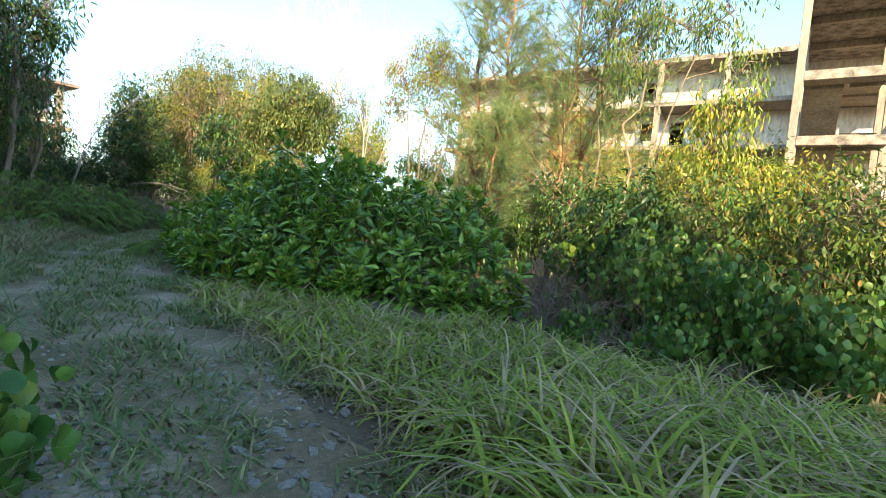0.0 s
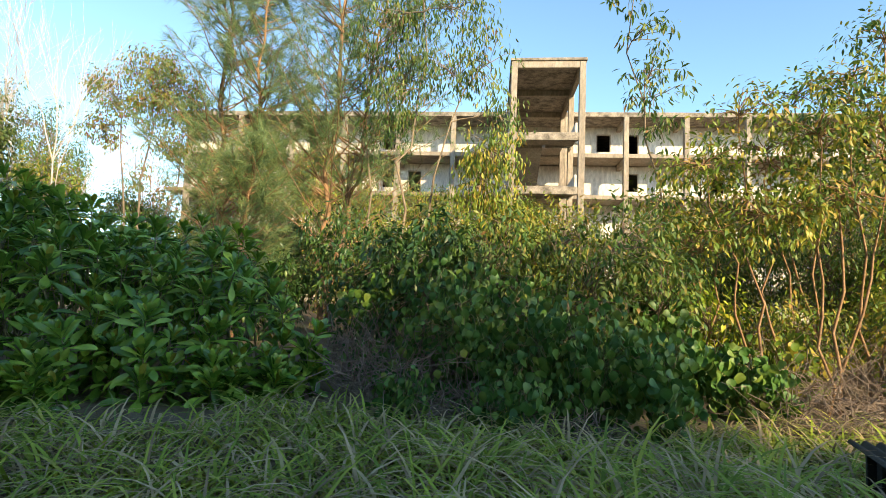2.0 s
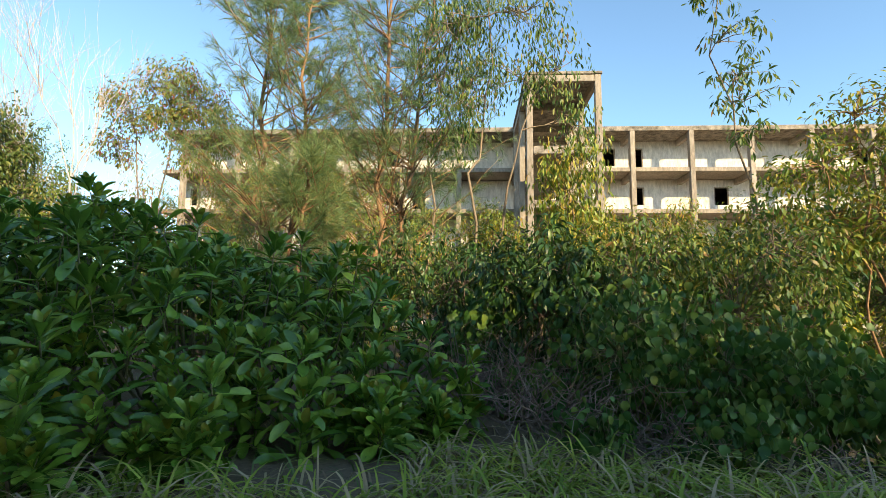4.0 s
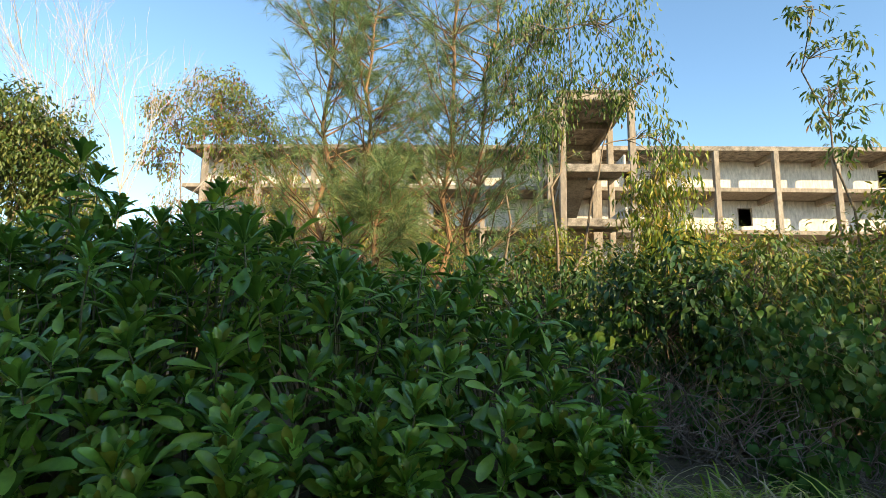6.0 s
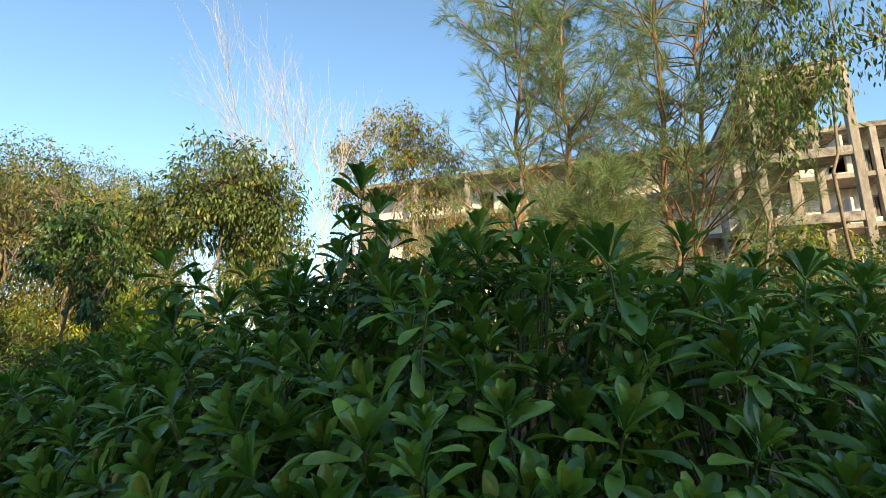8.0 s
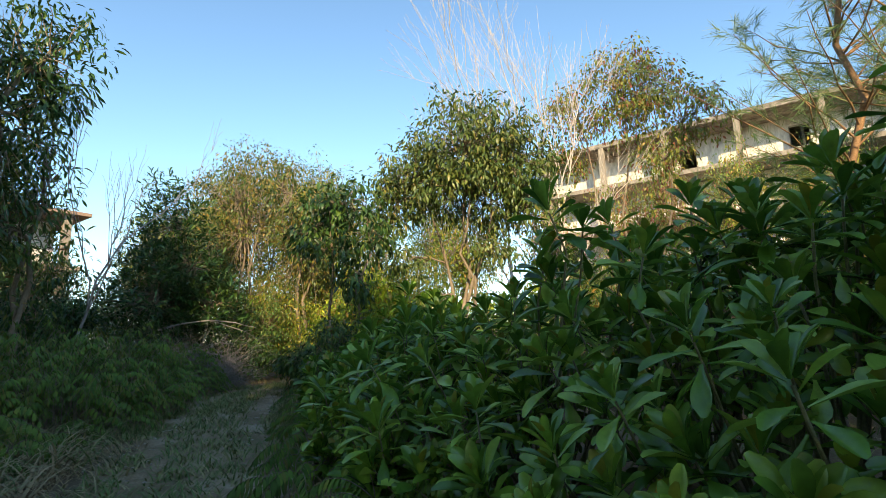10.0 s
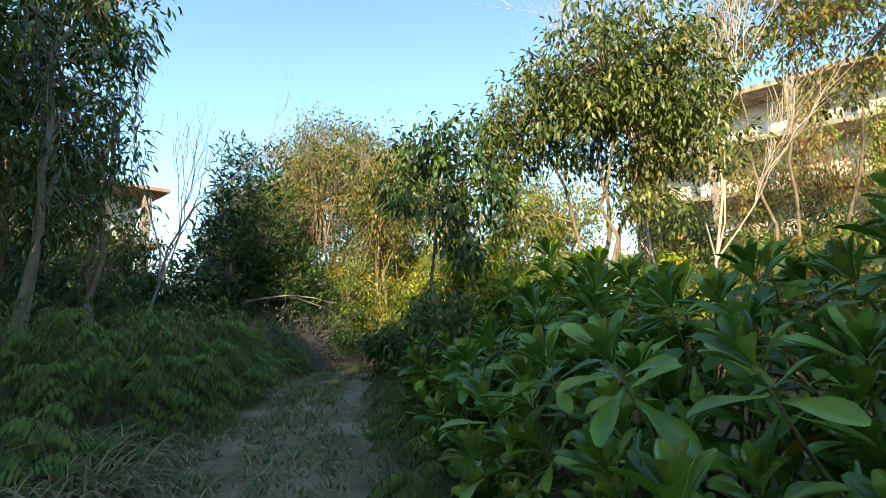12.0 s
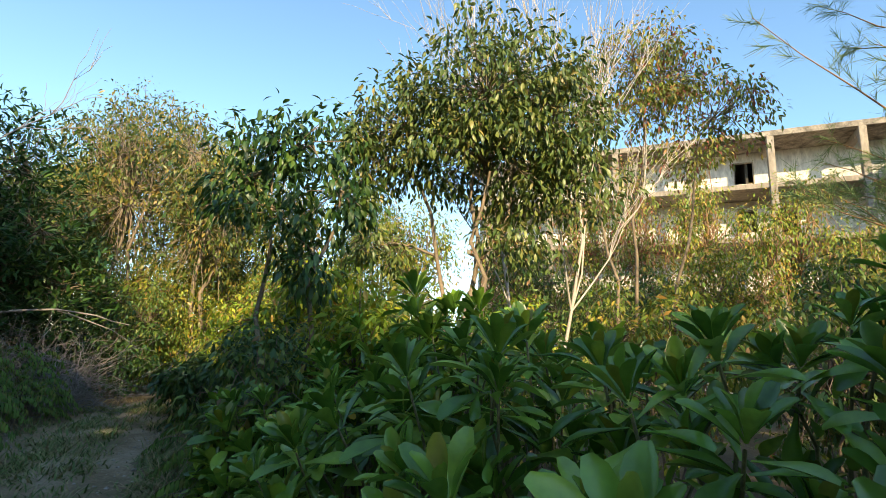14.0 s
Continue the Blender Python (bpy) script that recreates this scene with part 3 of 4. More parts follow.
# slender drooping-leaved trees before the tower
plant("drooping_leaved_tree", at(-3.2, 16.8), "slim pale-stemmed tree with hanging willow-like leaves", "tree",
      [((0, 0, 0), (0.6, 0, 8.5)), ((0.1, 0, 0), (1.7, 0.1, 6.5))],
      [(0.6, 0, 9.6, 1.0, 1.0, 0.9), (1.5, 0, 8.6, 0.9, 0.9, 0.9), (2.3, 0.1, 7.2, 0.8, 0.8, 0.9), (-0.4, 0, 8.2, 0.9, 0.9, 0.9), (1.2, 0, 7.0, 0.9, 0.9, 0.7), (2.6, 0.1, 5.8, 0.7, 0.7, 0.6), (0.0, 0, 6.2, 0.8, 0.8, 0.7)],
      135, 30, 0.42, NARROW, 0.16, 1.7, MIXED, BARK, 0.045)
plant("drooping_leaved_tree", at(-4.2, 17.6), "slim tree with hanging willow-like leaves", "tree",
      [((0, 0, 0), (0.6, 0, 8.0))],
      [(0.8, 0, 8.6, 0.9, 0.9, 0.9), (0.2, 0, 7.4, 0.9, 0.9, 0.8), (1.4, 0, 7.0, 0.8, 0.8, 0.8), (0.7, 0, 5.6, 0.8, 0.8, 0.6)],
      75, 28, 0.42, NARROW, 0.16, 1.7, MIXED, BARK, 0.045)
plant("sapling", at(-1.0, 16.3), "thin sapling with hanging yellow-green leaves", "tree",
      [((0, 0, 0), (0.2, 0, 5.0))], [(0.2, 0, 5.1, 0.8, 0.8, 0.6), (0.0, 0, 4.2, 0.8, 0.8, 0.6), (0.5, 0, 3.4, 0.7, 0.7, 0.5)], 95, 26, 0.34, NARROW, 0.16, 1.6, SUNNY, BARK, 0.03)
plant("sapling", at(3.6, 16.4), "tall thin sapling with leaves in open whorls", "tree",
      [((0, 0, 0), (-1.3, -0.6, 8.6))],
      [(-1.4, -0.6, 8.6, 0.5, 0.5, 0.5), (-1.1, -0.5, 7.8, 0.7, 0.7, 0.3), (-1.0, -0.4, 7.0, 0.9, 0.9, 0.3), (-0.8, -0.4, 6.3, 0.8, 0.8, 0.3), (-0.6, -0.3, 5.6, 0.7, 0.7, 0.3)],
      44, 16, 0.22, NARROW, 0.19, 0.7, MIXED, BARK, 0.035)

# saplings in the sunny patch
for sx, sy, hh, lean in ((4.4, 14.4, 6.0, -0.5), (5.2, 13.9, 6.6, 0.4), (6.2, 14.4, 7.6, 0.3), (7.4, 14.2, 8.2, 0.8), (5.8, 15.6, 6.8, -0.2), (8.8, 15.2, 7.4, -0.3), (3.4, 15.4, 5.0, 0.2)):
    plant("sunlit_sapling", at(sx, sy), "sunlit multi-stemmed sapling with light green leaves and thin pinkish stems", "tree",
          [((0, 0, 0), (lean, 0.1, hh * 0.85)), ((0.15, 0.1, 0), (lean + 0.5, 0.2, hh * 0.7)), ((-0.15, 0.05, 0), (lean - 0.6, 0, hh * 0.7))],
          [(lean, 0.1, hh * 0.92, 0.8, 0.8, 0.5), (lean + 0.6, 0.2, hh * 0.76, 0.9, 0.9, 0.6), (lean - 0.7, 0, hh * 0.74, 0.9, 0.9, 0.6), (lean * 0.6, -0.2, hh * 0.58, 1.2, 1.0, 0.6), (lean - 0.9, 0.1, hh * 0.5, 0.7, 0.7, 0.4)],
          95, 22, 0.34, OVAL, 0.14, 0.6, SUNNY if sx != 6.2 else MIXED, PINKBARK, 0.03, "saplings")

# bushes between the hedge and the building
BUSHES = ((-20.23, 17.9, 1.0, 3.7, "Y"), (-17.73, 17.76, 1.0, 2.9, "Y"), (-1.6, 16.4, 1.6, 3.4, "M"), (-1.9, 13.6, 1.2, 3.0, "D"), (-0.3, 13.6, 1.2, 3.2, "M"), (1.0, 13.2, 1.1, 3.3, "M"), (2.2, 13.6, 1.0, 3.0, "M"), (-17.0, 15.0, 0.9, 2.7, "Y"), (-17.6, 14.0, 0.8, 1.9, "M"), (0.8, 17.6, 1.8, 4.2, "S"), (2.6, 17.2, 1.7, 3.8, "S"), (-3.6, 16.6, 1.6, 3.2, "D"), (0.2, 19.4, 1.9, 4.8, "S"), (-6.4, 17.2, 1.5, 2.6, "D"),
          (-9.4, 17.0, 1.6, 2.8, "M"), (-11.4, 17.8, 1.5, 3.2, "M"), (4.6, 19.0, 2.0, 4.4, "M"), (8.0, 18.6, 2.2, 5.2, "M"), (11.0, 17.0, 2.2, 5.4, "S"), (-3.0, 21.0, 1.8, 4.6, "S"),
          (-13.4, 17.6, 1.3, 3.0, "S"), (-20.87, 18.47, 1.6, 3.0, "Y"), (-22.55, 19.84, 1.8, 3.6, "M"), (-18.63, 18.85, 1.5, 3.0, "Y"), (-24.69, 22.65, 2.2, 4.6, "S"), (-21.83, 16.85, 1.1, 1.5, "D"),
          (-23.12, 18.08, 1.2, 1.4, "D"), (-28.85, 21.15, 2.4, 4.4, "S"), (-16.94, 15.48, 1.2, 1.5, "D"), (-19.22, 16.9, 1.0, 1.3, "M"),
          (-27.88, 18.74, 1.5, 2.6, "D"), (-28.76, 20.03, 1.8, 3.6, "M"), (-27.34, 22.31, 1.8, 4.0, "S"), (-30.74, 18.21, 1.7, 3.2, "M"), (-31.47, 21.1, 2.0, 4.4, "S"), (-25.48, 20.72, 1.4, 2.4, "M"),
          (-23.59, 21.54, 1.6, 3.8, "Y"), (-20.84, 20.88, 1.6, 4.0, "S"), (-33.14, 23.57, 2.2, 5.4, "S"), (-29.56, 24.23, 2.0, 5.6, "O"), (-35.26, 17.24, 2.2, 4.0, "M"), (-17.04, 20.71, 1.5, 3.2, "Y"), (-10.0, 20.6, 1.7, 3.6, "M"), (-6.0, 21.6, 1.7, 3.8, "S"), (5.2, 15.2, 1.2, 2.2, "S"), (7.2, 15.0, 1.3, 2.6, "S"), (3.9, 15.9, 1.1, 2.6, "Y"), (6.5, 21.0, 2.2, 4.6, "M"), (10.2, 21.5, 2.2, 5.0, "S"), (14.0, 20.0, 2.4, 5.6, "M"), (8.8, 16.8, 1.5, 3.4, "Y"),
          (-19.84, 16.66, 1.3, 2.2, "D"), (-18.18, 17.2, 1.2, 2.4, "M"), (-17.92, 15.77, 1.0, 1.6, "D"), (-21.6, 18.24, 1.4, 2.5, "Y"), (-16.49, 18.05, 1.2, 2.6, "Y"), (-20.55, 19.74, 1.4, 3.2, "Y"), (-14.97, 16.56, 1.2, 2.2, "M"),
          (-32.81, 11.38, 1.8, 4.2, "D"), (-35.03, 14.41, 1.8, 4.4, "M"), (-30.81, 13.4, 1.5, 3.2, "D"), (-30.25, 8.72, 1.8, 4.0, "D"), (-37.33, 11.41, 2.0, 5.0, "M"), (-12.6, 23.5, 1.8, 4.6, "S"), (-14.87, 24.27, 1.8, 4.4, "M"), (-9.4, 24.6, 1.8, 4.6, "M"))
for x, y, r, h, k in BUSHES:
    # Y bushes: sunlit look comes from their brighter leaf colour
    mat, lab = {"M": (MIXED, "leafy mixed-green bush in the thicket"), "S": (SUNNY, "sunlit yellow-green bush in the thicket"), "D": (DARK, "low shaded dark green bush"), "O": (OLIVE, "olive-green bush with golden twigs"), "Y": (SUNLIME, "yellow-green leafy bush beside trees, sun brightness in its colour")}[k]
    shape, size = (OVAL, 0.16) if k in "YD" else (SMALL, 0.125)
    plant("bush", at(x, y), lab, "bush", [((0, 0, 0), (rng.uniform(-0.3, 0.3), 0, h * 0.7)), ((0.2, 0, 0), (0.6, 0.2, h * 0.6)), ((-0.2, 0, 0), (-0.6, -0.1, h * 0.6))],
          mound(0, 0, r, h), int(44 * r * h), 24, 0.3, shape, size, 0.6, mat, TWIG, 0.025, "bushes", 0.006)

# trees further off
FAR = ((-30.8, 20.2, 2.4, 10.8, "O"), (-27.6, 20.9, 2.2, 9.2, "O"), (-34.17, 23.36, 2.5, 13.2, "O"), (-32.36, 26.51, 2.4, 11.5, "S"), (-39.98, 30.76, 3.0, 15.5, "O"), (-30.13, 23.58, 1.8, 9.4, "S"), (-43.49, 36.12, 3.2, 17, "O"), (-27.43, 25.53, 2.0, 8.8, "O"),
       (-30.55, 34.87, 3.0, 13.5, "M"), (-38.86, 21.61, 2.6, 11.5, "M"), (-50.51, 25.74, 3.4, 11.0, "O"), (-23.25, 27.14, 2.2, 8.4, "S"), (-18.18, 27.65, 2.4, 6.0, "M"), (-14, 28, 2.2, 5.0, "M"), (-7, 27, 2.4, 5.0, "S"), (0, 26, 2.2, 4.6, "M"),
       (7, 26, 2.4, 5.2, "S"), (13, 24, 2.8, 7.0, "M"), (17, 21, 2.8, 8.0, "S"), (21, 26, 3.2, 9.0, "M"), (-16.42, 35.52, 2.2, 5.6, "M"), (-11, 36, 2.0, 4.4, "S"), (10, 34, 2.4, 5.2, "M"), (19, 34, 2.6, 6.4, "S"), (27, 30, 3.4, 9.0, "M"),
       (-37.32, 21.96, 2.4, 10.0, "S"), (-35.03, 19.63, 2.2, 8.0, "M"), (-40.61, 24.29, 2.8, 12.0, "S"), (-46.24, 28.35, 3.0, 14.0, "O"), (-33.17, 18.04, 1.8, 5.4, "M"))
THIN = ((-8.6, 33.0, 1.8, 10.0), (-11.8, 34.5, 1.8, 12.0), (-14.6, 32.0, 2.0, 11.0), (-17.6, 34.0, 2.0, 10.0), (-5.6, 35.0, 1.6, 8.5), (-20.5, 31.0, 2.0, 9.0), (8.6, 33.0, 1.8, 8.6), (-10.2, 31.5, 1.3, 8.0), (-7.2, 32.0, 1.3, 7.6))
for x, y, r, h in THIN:
    plant("vine_hung_sapling", at(x, y), "thin brown sapling hung with sparse creepers before the building", "tree", [((0, 0, 0), (0.3, 0, h * 0.9)), ((0.4, 0, 0), (1.0, 0.2, h * 0.7)), ((-0.4, 0, 0), (-0.8, 0.2, h * 0.8))],
          mound(0, 0, r, h * 0.85, 7, h * 0.12), int(15 * r * h ** 0.8), 22, 0.55, SMALL, 0.18, 0.9, SUNNY if x > -12 else RUSTY, PINKBARK, 0.05, "vine-hung saplings", 0.012)
for x, y, r, h, k in FAR:
    mat, lab = {"M": (MIXED, "sunlit green tree at the edge of the thicket"), "S": (SUNNY, "sunlit yellow-green tree in the thicket"), "O": (OLIVE, "tall feathery olive-green tree with golden lower branches")}[k]
    plant("thicket_tree", at(x, y), lab, "tree", [((0, 0, 0), (0.2, 0, h * 0.8)), ((0.2, 0, 0), (0.9, 0.2, h * 0.7))],
          mound(0, 0, r, h * 0.8, 7, h * 0.2), int(19 * r * h ** 0.8), 26, 0.5, SMALL, 0.19, 0.5, mat, BARK, 0.09, "thicket trees", 0.012)

# tall trees on the far side of the road
for x, y, r, h, k in ((-25.12, 9.84, 2.0, 10.8, "D"), (-28.27, 11.55, 1.7, 8.8, "M"), (-23.52, 7.67, 2.0, 11.6, "D"), (-33.15, 13.02, 2.0, 6.0, "D"), (-28.17, 9.53, 1.8, 8.6, "D"), (-20.83, 5.4, 2.2, 11.0, "M")):
    plant("roadside_tree", at(x, y), "tall shaded roadside tree with pointed leaves and slim leaning trunks", "tree",
          [((0, 0, 0), (0.5, 0.2, h * 0.85)), ((0.3, 0, 0), (-0.9, 0.3, h * 0.7))], mound(0, 0, r, h * 0.8, 8, h * 0.22), int(17 * r * h ** 0.8), 22, 0.5, NARROW, 0.27, 0.4,
          DARK if k == "D" else MIXED, BARK, 0.11, "roadside trees", 0.012)
# the belt of trees behind the walk, which shades the road
for x, y, h in ((11.4, -6.2, 13.9), (8.4, -7.0, 14.9), (5.0, -6.0, 14.2), (1.4, -6.6, 15.0), (-2.2, -6.8, 14.6), (-5.8, -6.0, 15.0), (-9.4, -6.4, 14.4), (-13.0, -6.6, 15.0), (-16.6, -5.9, 14.4), (-20.2, -6.5, 14.8),
                (-24.0, -5.8, 14.0), (-28.0, -6.4, 14.6), (-32.0, -5.8, 13.8), (-36.0, -5.0, 13.6)):
    plant("shade_tree", at(x, y), "tall broad dense roadside tree shading the road", "tree",
          [((0, 0, 0), (0.4, 0, h * 0.8))], mound(0, 0, 4.6, h * 0.86, 8, h * 0.1), 330, 12, 1.1, SMALL, 0.85, 0.4, DARK, BARK, 0.3, "shade trees", 0.03)


# ---------------------------------------------------------------- the cabbage-leaved hedge
FRONT = np.array([(-2.9, 11.6), (-3.6, 10.6), (-5.0, 9.7), (-6.6, 9.0), (-8.2, 8.75), (-10.0, 9.0), (-12.0, 10.0), (-14.0, 10.8), (-15.6, 11.7), (-17.2, 12.9), (-18.4, 14.0)])
FRONTP = along(FRONT, 120)


def rosette_mesh(k):
    """One whorl of paddle leaves: upright within, spreading and drooping without."""
    n = 18 + k % 3
    ang = np.arange(n) * 2.39996 + k
    el = np.concatenate([np.linspace(1.45, 0.88, n - 8), np.linspace(0.5, 0.05, 5), np.linspace(-0.2, -0.7, 3)]) + rng.normal(0, 0.1, n)
    axis = np.stack([np.cos(ang) * np.cos(el), np.sin(ang) * np.cos(el), np.sin(el)], 1)
    up = np.stack([-np.cos(ang) * np.sin(el), -np.sin(ang) * np.sin(el), np.cos(el)], 1) + rng.normal(0, 0.14, (n, 3))
    P = axis * 0.02 + np.stack([np.zeros(n), np.zeros(n), np.concatenate([np.linspace(0.03, 0.0, n - 8), np.linspace(-0.04, -0.16, 8)])], 1)
    S = np.concatenate([np.linspace(0.16, 0.225, n - 8), np.linspace(0.25, 0.27, 8)]) * rng.uniform(0.85, 1.15, n)
    S = np.stack([S * 0.9, S, S], 1)
    V, Q = scatter(PADDLE[0], PADDLE[1], frames_for(axis, up), P, S)
    me = make_mesh("leaf_whorl", V, Q, CABBAGE)
    return me


WHORLS = [rosette_mesh(k) for k in range(9)]


def hedge_height(x, dist):
    cap = 2.3 + 0.22 * math.sin(x * 1.3) - 0.45 * max(0.0, min(1.0, (x + 6.5) / 2)) if x > -11.5 else 1.75 + 0.3 * math.sin(x * 2.0)
    return min(cap, 0.55 + 0.72 * dist)


centres = [(-4.4, 11.6), (-5.9, 10.9), (-6.6, 12.6), (-7.9, 10.6), (-8.6, 12.4), (-9.9, 10.8), (-10.6, 12.6), (-11.8, 11.6), (-13.2, 12.2), (-14.6, 12.9), (-16.0, 13.6), (-17.4, 14.6), (-4.9, 13.2)]
spots = []
for px_ in np.arange(-18.8, -2.6, 0.33):
    for py_ in np.arange(8.6, 16.0, 0.33):
        x, y = px_ + rng.uniform(-0.19, 0.19), py_ + rng.uniform(-0.19, 0.19)
        dd = np.linalg.norm(FRONTP - (x, y), axis=1)
        k = int(dd.argmin())
        t = FRONTP[min(k + 1, 119)] - FRONTP[max(k - 1, 0)]
        side = t[0] * (y - FRONTP[k][1]) - t[1] * (x - FRONTP[k][0])
        depth = 4.2 if x > -11.5 else 2.6
        if side > 0 or dd[k] > depth or k in (0, 119) or (x < -11.5 and rng.random() < 0.15):
            continue
        out = unit(np.array([t[1], -t[0]])[None])[0]
        if out[1] > 0:
            out = -out
        z = hedge_height(x, dd[k]) + rng.normal(0, 0.24)
        spots.append((x, y, z, out, 0.35 if dd[k] > 1 else 0.7))
        if dd[k] < 0.6:
            for f in (0.25, 0.6):
                spots.append((x + out[0] * 0.05, y + out[1] * 0.05, max(0.22, z * f), out, 0.9))
        elif rng.random() < 0.45:
            spots.append((x, y, z * 0.62, out, 0.5))
for x, y, z in ((-9.1, 10.8, 3.15), (-9.0, 10.95, 2.95), (-9.25, 10.9, 2.8), (-9.6, 11.4, 2.6), (-8.4, 11.2, 2.55), (-7.7, 11.2, 2.9), (-7.5, 11.4, 2.65), (-7.0, 11.5, 2.55), (-6.3, 11.2, 2.4), (-10.2, 11.6, 2.5),
                (-10.6, 11.9, 2.65), (-7.3, 10.4, 2.35), (-6.9, 10.1, 2.2), (-11.5, 10.9, 2.5), (-11.3, 11.1, 2.35), (-11.7, 11.2, 2.15)):
    spots.append((x, y, z, np.array([0.0, -1.0]), 0.25))
groups = {k: [] for k in range(len(centres))}
for s in spots:
    k = int(np.argmin([(s[0] - c[0]) ** 2 + (s[1] - c[1]) ** 2 for c in centres]))
    groups[k].append(s)
for k, (cx, cy) in enumerate(centres):
    if not groups[k]:
        continue
    base = at(cx, cy)
    ob = thing("cabbage_leaf_shrub", base, "glossy dark green shrub with paddle leaves in whorls", "shrub", "roadside hedge")
    lines, radii, inner = [], [], []
    hubs = [np.array([rng.uniform(-0.5, 0.5), rng.uniform(-0.5, 0.5), 0.0]) for _ in range(5)]
    for x, y, z, out, tilt in groups[k]:
        p = np.array([x - cx, y - cy, z])
        h = min(hubs, key=lambda q: np.linalg.norm(q[:2] - p[:2]))
        tip = unit((np.array([out[0] * tilt * 0.6, out[1] * tilt * 0.6, 1.0]) * 1.0 + rng.normal(0, 0.16, 3))[None])[0]
        mid = p - tip * 0.36
        lines.append(np.stack([h, h * 0.4 + mid * 0.6 + np.array([0, 0, -0.12]), mid, p]))
        radii.append(np.array([0.020, 0.014, 0.010, 0.008]))
        w = new("leaf_whorl", WHORLS[int(rng.integers(0, 9))])
        w.parent = ob
        s = rng.uniform(0.95, 1.4) * (1.0 if x > -11.5 else 1.0)
        w.matrix_local = Matrix.Translation(p) @ Vector(tip).to_track_quat("Z", "Y").to_matrix().to_4x4() @ pose(0, 0, 0, 0, 0, rng.uniform(0, 360)) @ Matrix.Diagonal((s, s, s, 1))
        inner.append(p - tip * 0.3)
    V, Q = tubes(lines, radii, 4)
    part("branchwork", make_mesh("branchwork", V, Q, GREENSTEM), ob, kind="stuff")
    V, Q = leaf_cloud(np.array(inner), 3, 0.28, PADDLE, 0.22, 0.9)
    part("inner_leaves", make_mesh("inner_leaves", V, Q, CABBAGE), ob)


# ---------------------------------------------------------------- heart-leaved climbers and low plants
def climber(x, y, r, h, n, size, label="dark green climber with hanging heart-shaped leaves", mat=HEART):
    return plant("heart_leaf_climber", at(x, y), label, "climber", [((0, 0, 0), (0.2, 0, h * 0.8)), ((0.2, 0.1, 0), (-0.4, 0.1, h * 0.7))],
                 mound(0, 0, r, h, 5), n, 9, 0.3, HEARTS, size, 1.6, mat, GREENSTEM, 0.018, "climbers", 0.005, 0.7)


climber(-2.2, 14.6, 1.1, 2.5, 60, 0.16)
climber(-1.2, 11.9, 0.9, 2.2, 90, 0.12)
climber(-0.1, 11.5, 0.8, 2.0, 90, 0.12)
climber(0.7, 11.3, 0.8, 1.9, 85, 0.13)
climber(1.5, 11.4, 0.6, 1.7, 60, 0.13)
climber(-0.7, 14.6, 1.0, 2.3, 60, 0.17)
climber(1.0, 14.0, 0.9, 2.1, 84, 0.16)
climber(2.2, 13.3, 0.8, 1.9, 90, 0.16)
climber(3.3, 13.1, 0.6, 1.3, 50, 0.16)
climber(4.4, 14.2, 0.6, 1.3, 26, 0.18, "sunlit climber with yellow-green heart-shaped leaves", SUNNY)
climber(6.4, 13.6, 0.7, 1.5, 30, 0.22, "sunlit climber with yellow-green heart-shaped leaves", SUNNY)
climber(-2.8, 13.7, 0.7, 1.7, 36, 0.15)
climber(-1.0, 12.7, 0.7, 1.1, 26, 0.17)
climber(0.9, 12.6, 0.6, 0.9, 22, 0.18)
climber(-2.2, 12.4, 0.6, 0.8, 20, 0.16)
climber(-2.5, 4.15, 0.3, 0.8, 18, 0.14)


def brush(x, y, r, h, n, label="tangled dry brown brushwood", mat=TWIG, name="brushwood"):
    ob = thing(name, at(x, y), label, "brushwood")
    lines, radii = [], []
    for _ in range(n):
        a, q = rng.uniform(0, 6.283), r * rng.random() ** 0.5
        p = np.array([q * math.cos(a), q * math.sin(a), rng.uniform(0, h * 0.4)])
        v = unit(rng.normal(0, 1, 3) * np.array([1, 1, 0.6]) + np.array([0, 0, 0.45]))
        e = p + v * rng.uniform(0.3, 0.95) * h
        e[2] = min(max(e[2], 0.02), h)
        lines.append(curve_line(p, e, rng.uniform(-0.1, 0.2), 0.15, 6))
        radii.append(np.linspace(0.008, 0.003, 6))
    V, Q = tubes(lines, radii, 4)
    part("twig_tangle", make_mesh("twig_tangle", V, Q, mat), ob, kind="stuff")
    return ob


brush(-2.6, 13.0, 0.9, 1.3, 260)
brush(-2.1, 11.6, 0.7, 1.2, 130)
brush(-1.1, 11.1, 0.6, 0.9, 90)
climber(-1.7, 10.9, 0.5, 0.6, 26, 0.11)
climber(-0.4, 10.6, 0.5, 0.7, 30, 0.11)
brush(0.3, 10.7, 0.6, 0.8, 70)
brush(4.2, 12.4, 0.9, 1.2, 220, "sunlit dry reeds and fallen sticks")
brush(-1.6, 13.4, 0.8, 1.2, 200)
brush(0.2, 13.3, 0.9, 1.0, 200)
brush(4.6, 14.0, 1.3, 1.5, 260, "sunlit dry reeds and fallen sticks")
brush(6.4, 14.0, 1.2, 1.6, 240, "sunlit dry reeds and fallen sticks")
brush(-26.2, 16.0, 1.3, 2.3, 620, "heap of grey dead branches beside the road", GREYWOOD)

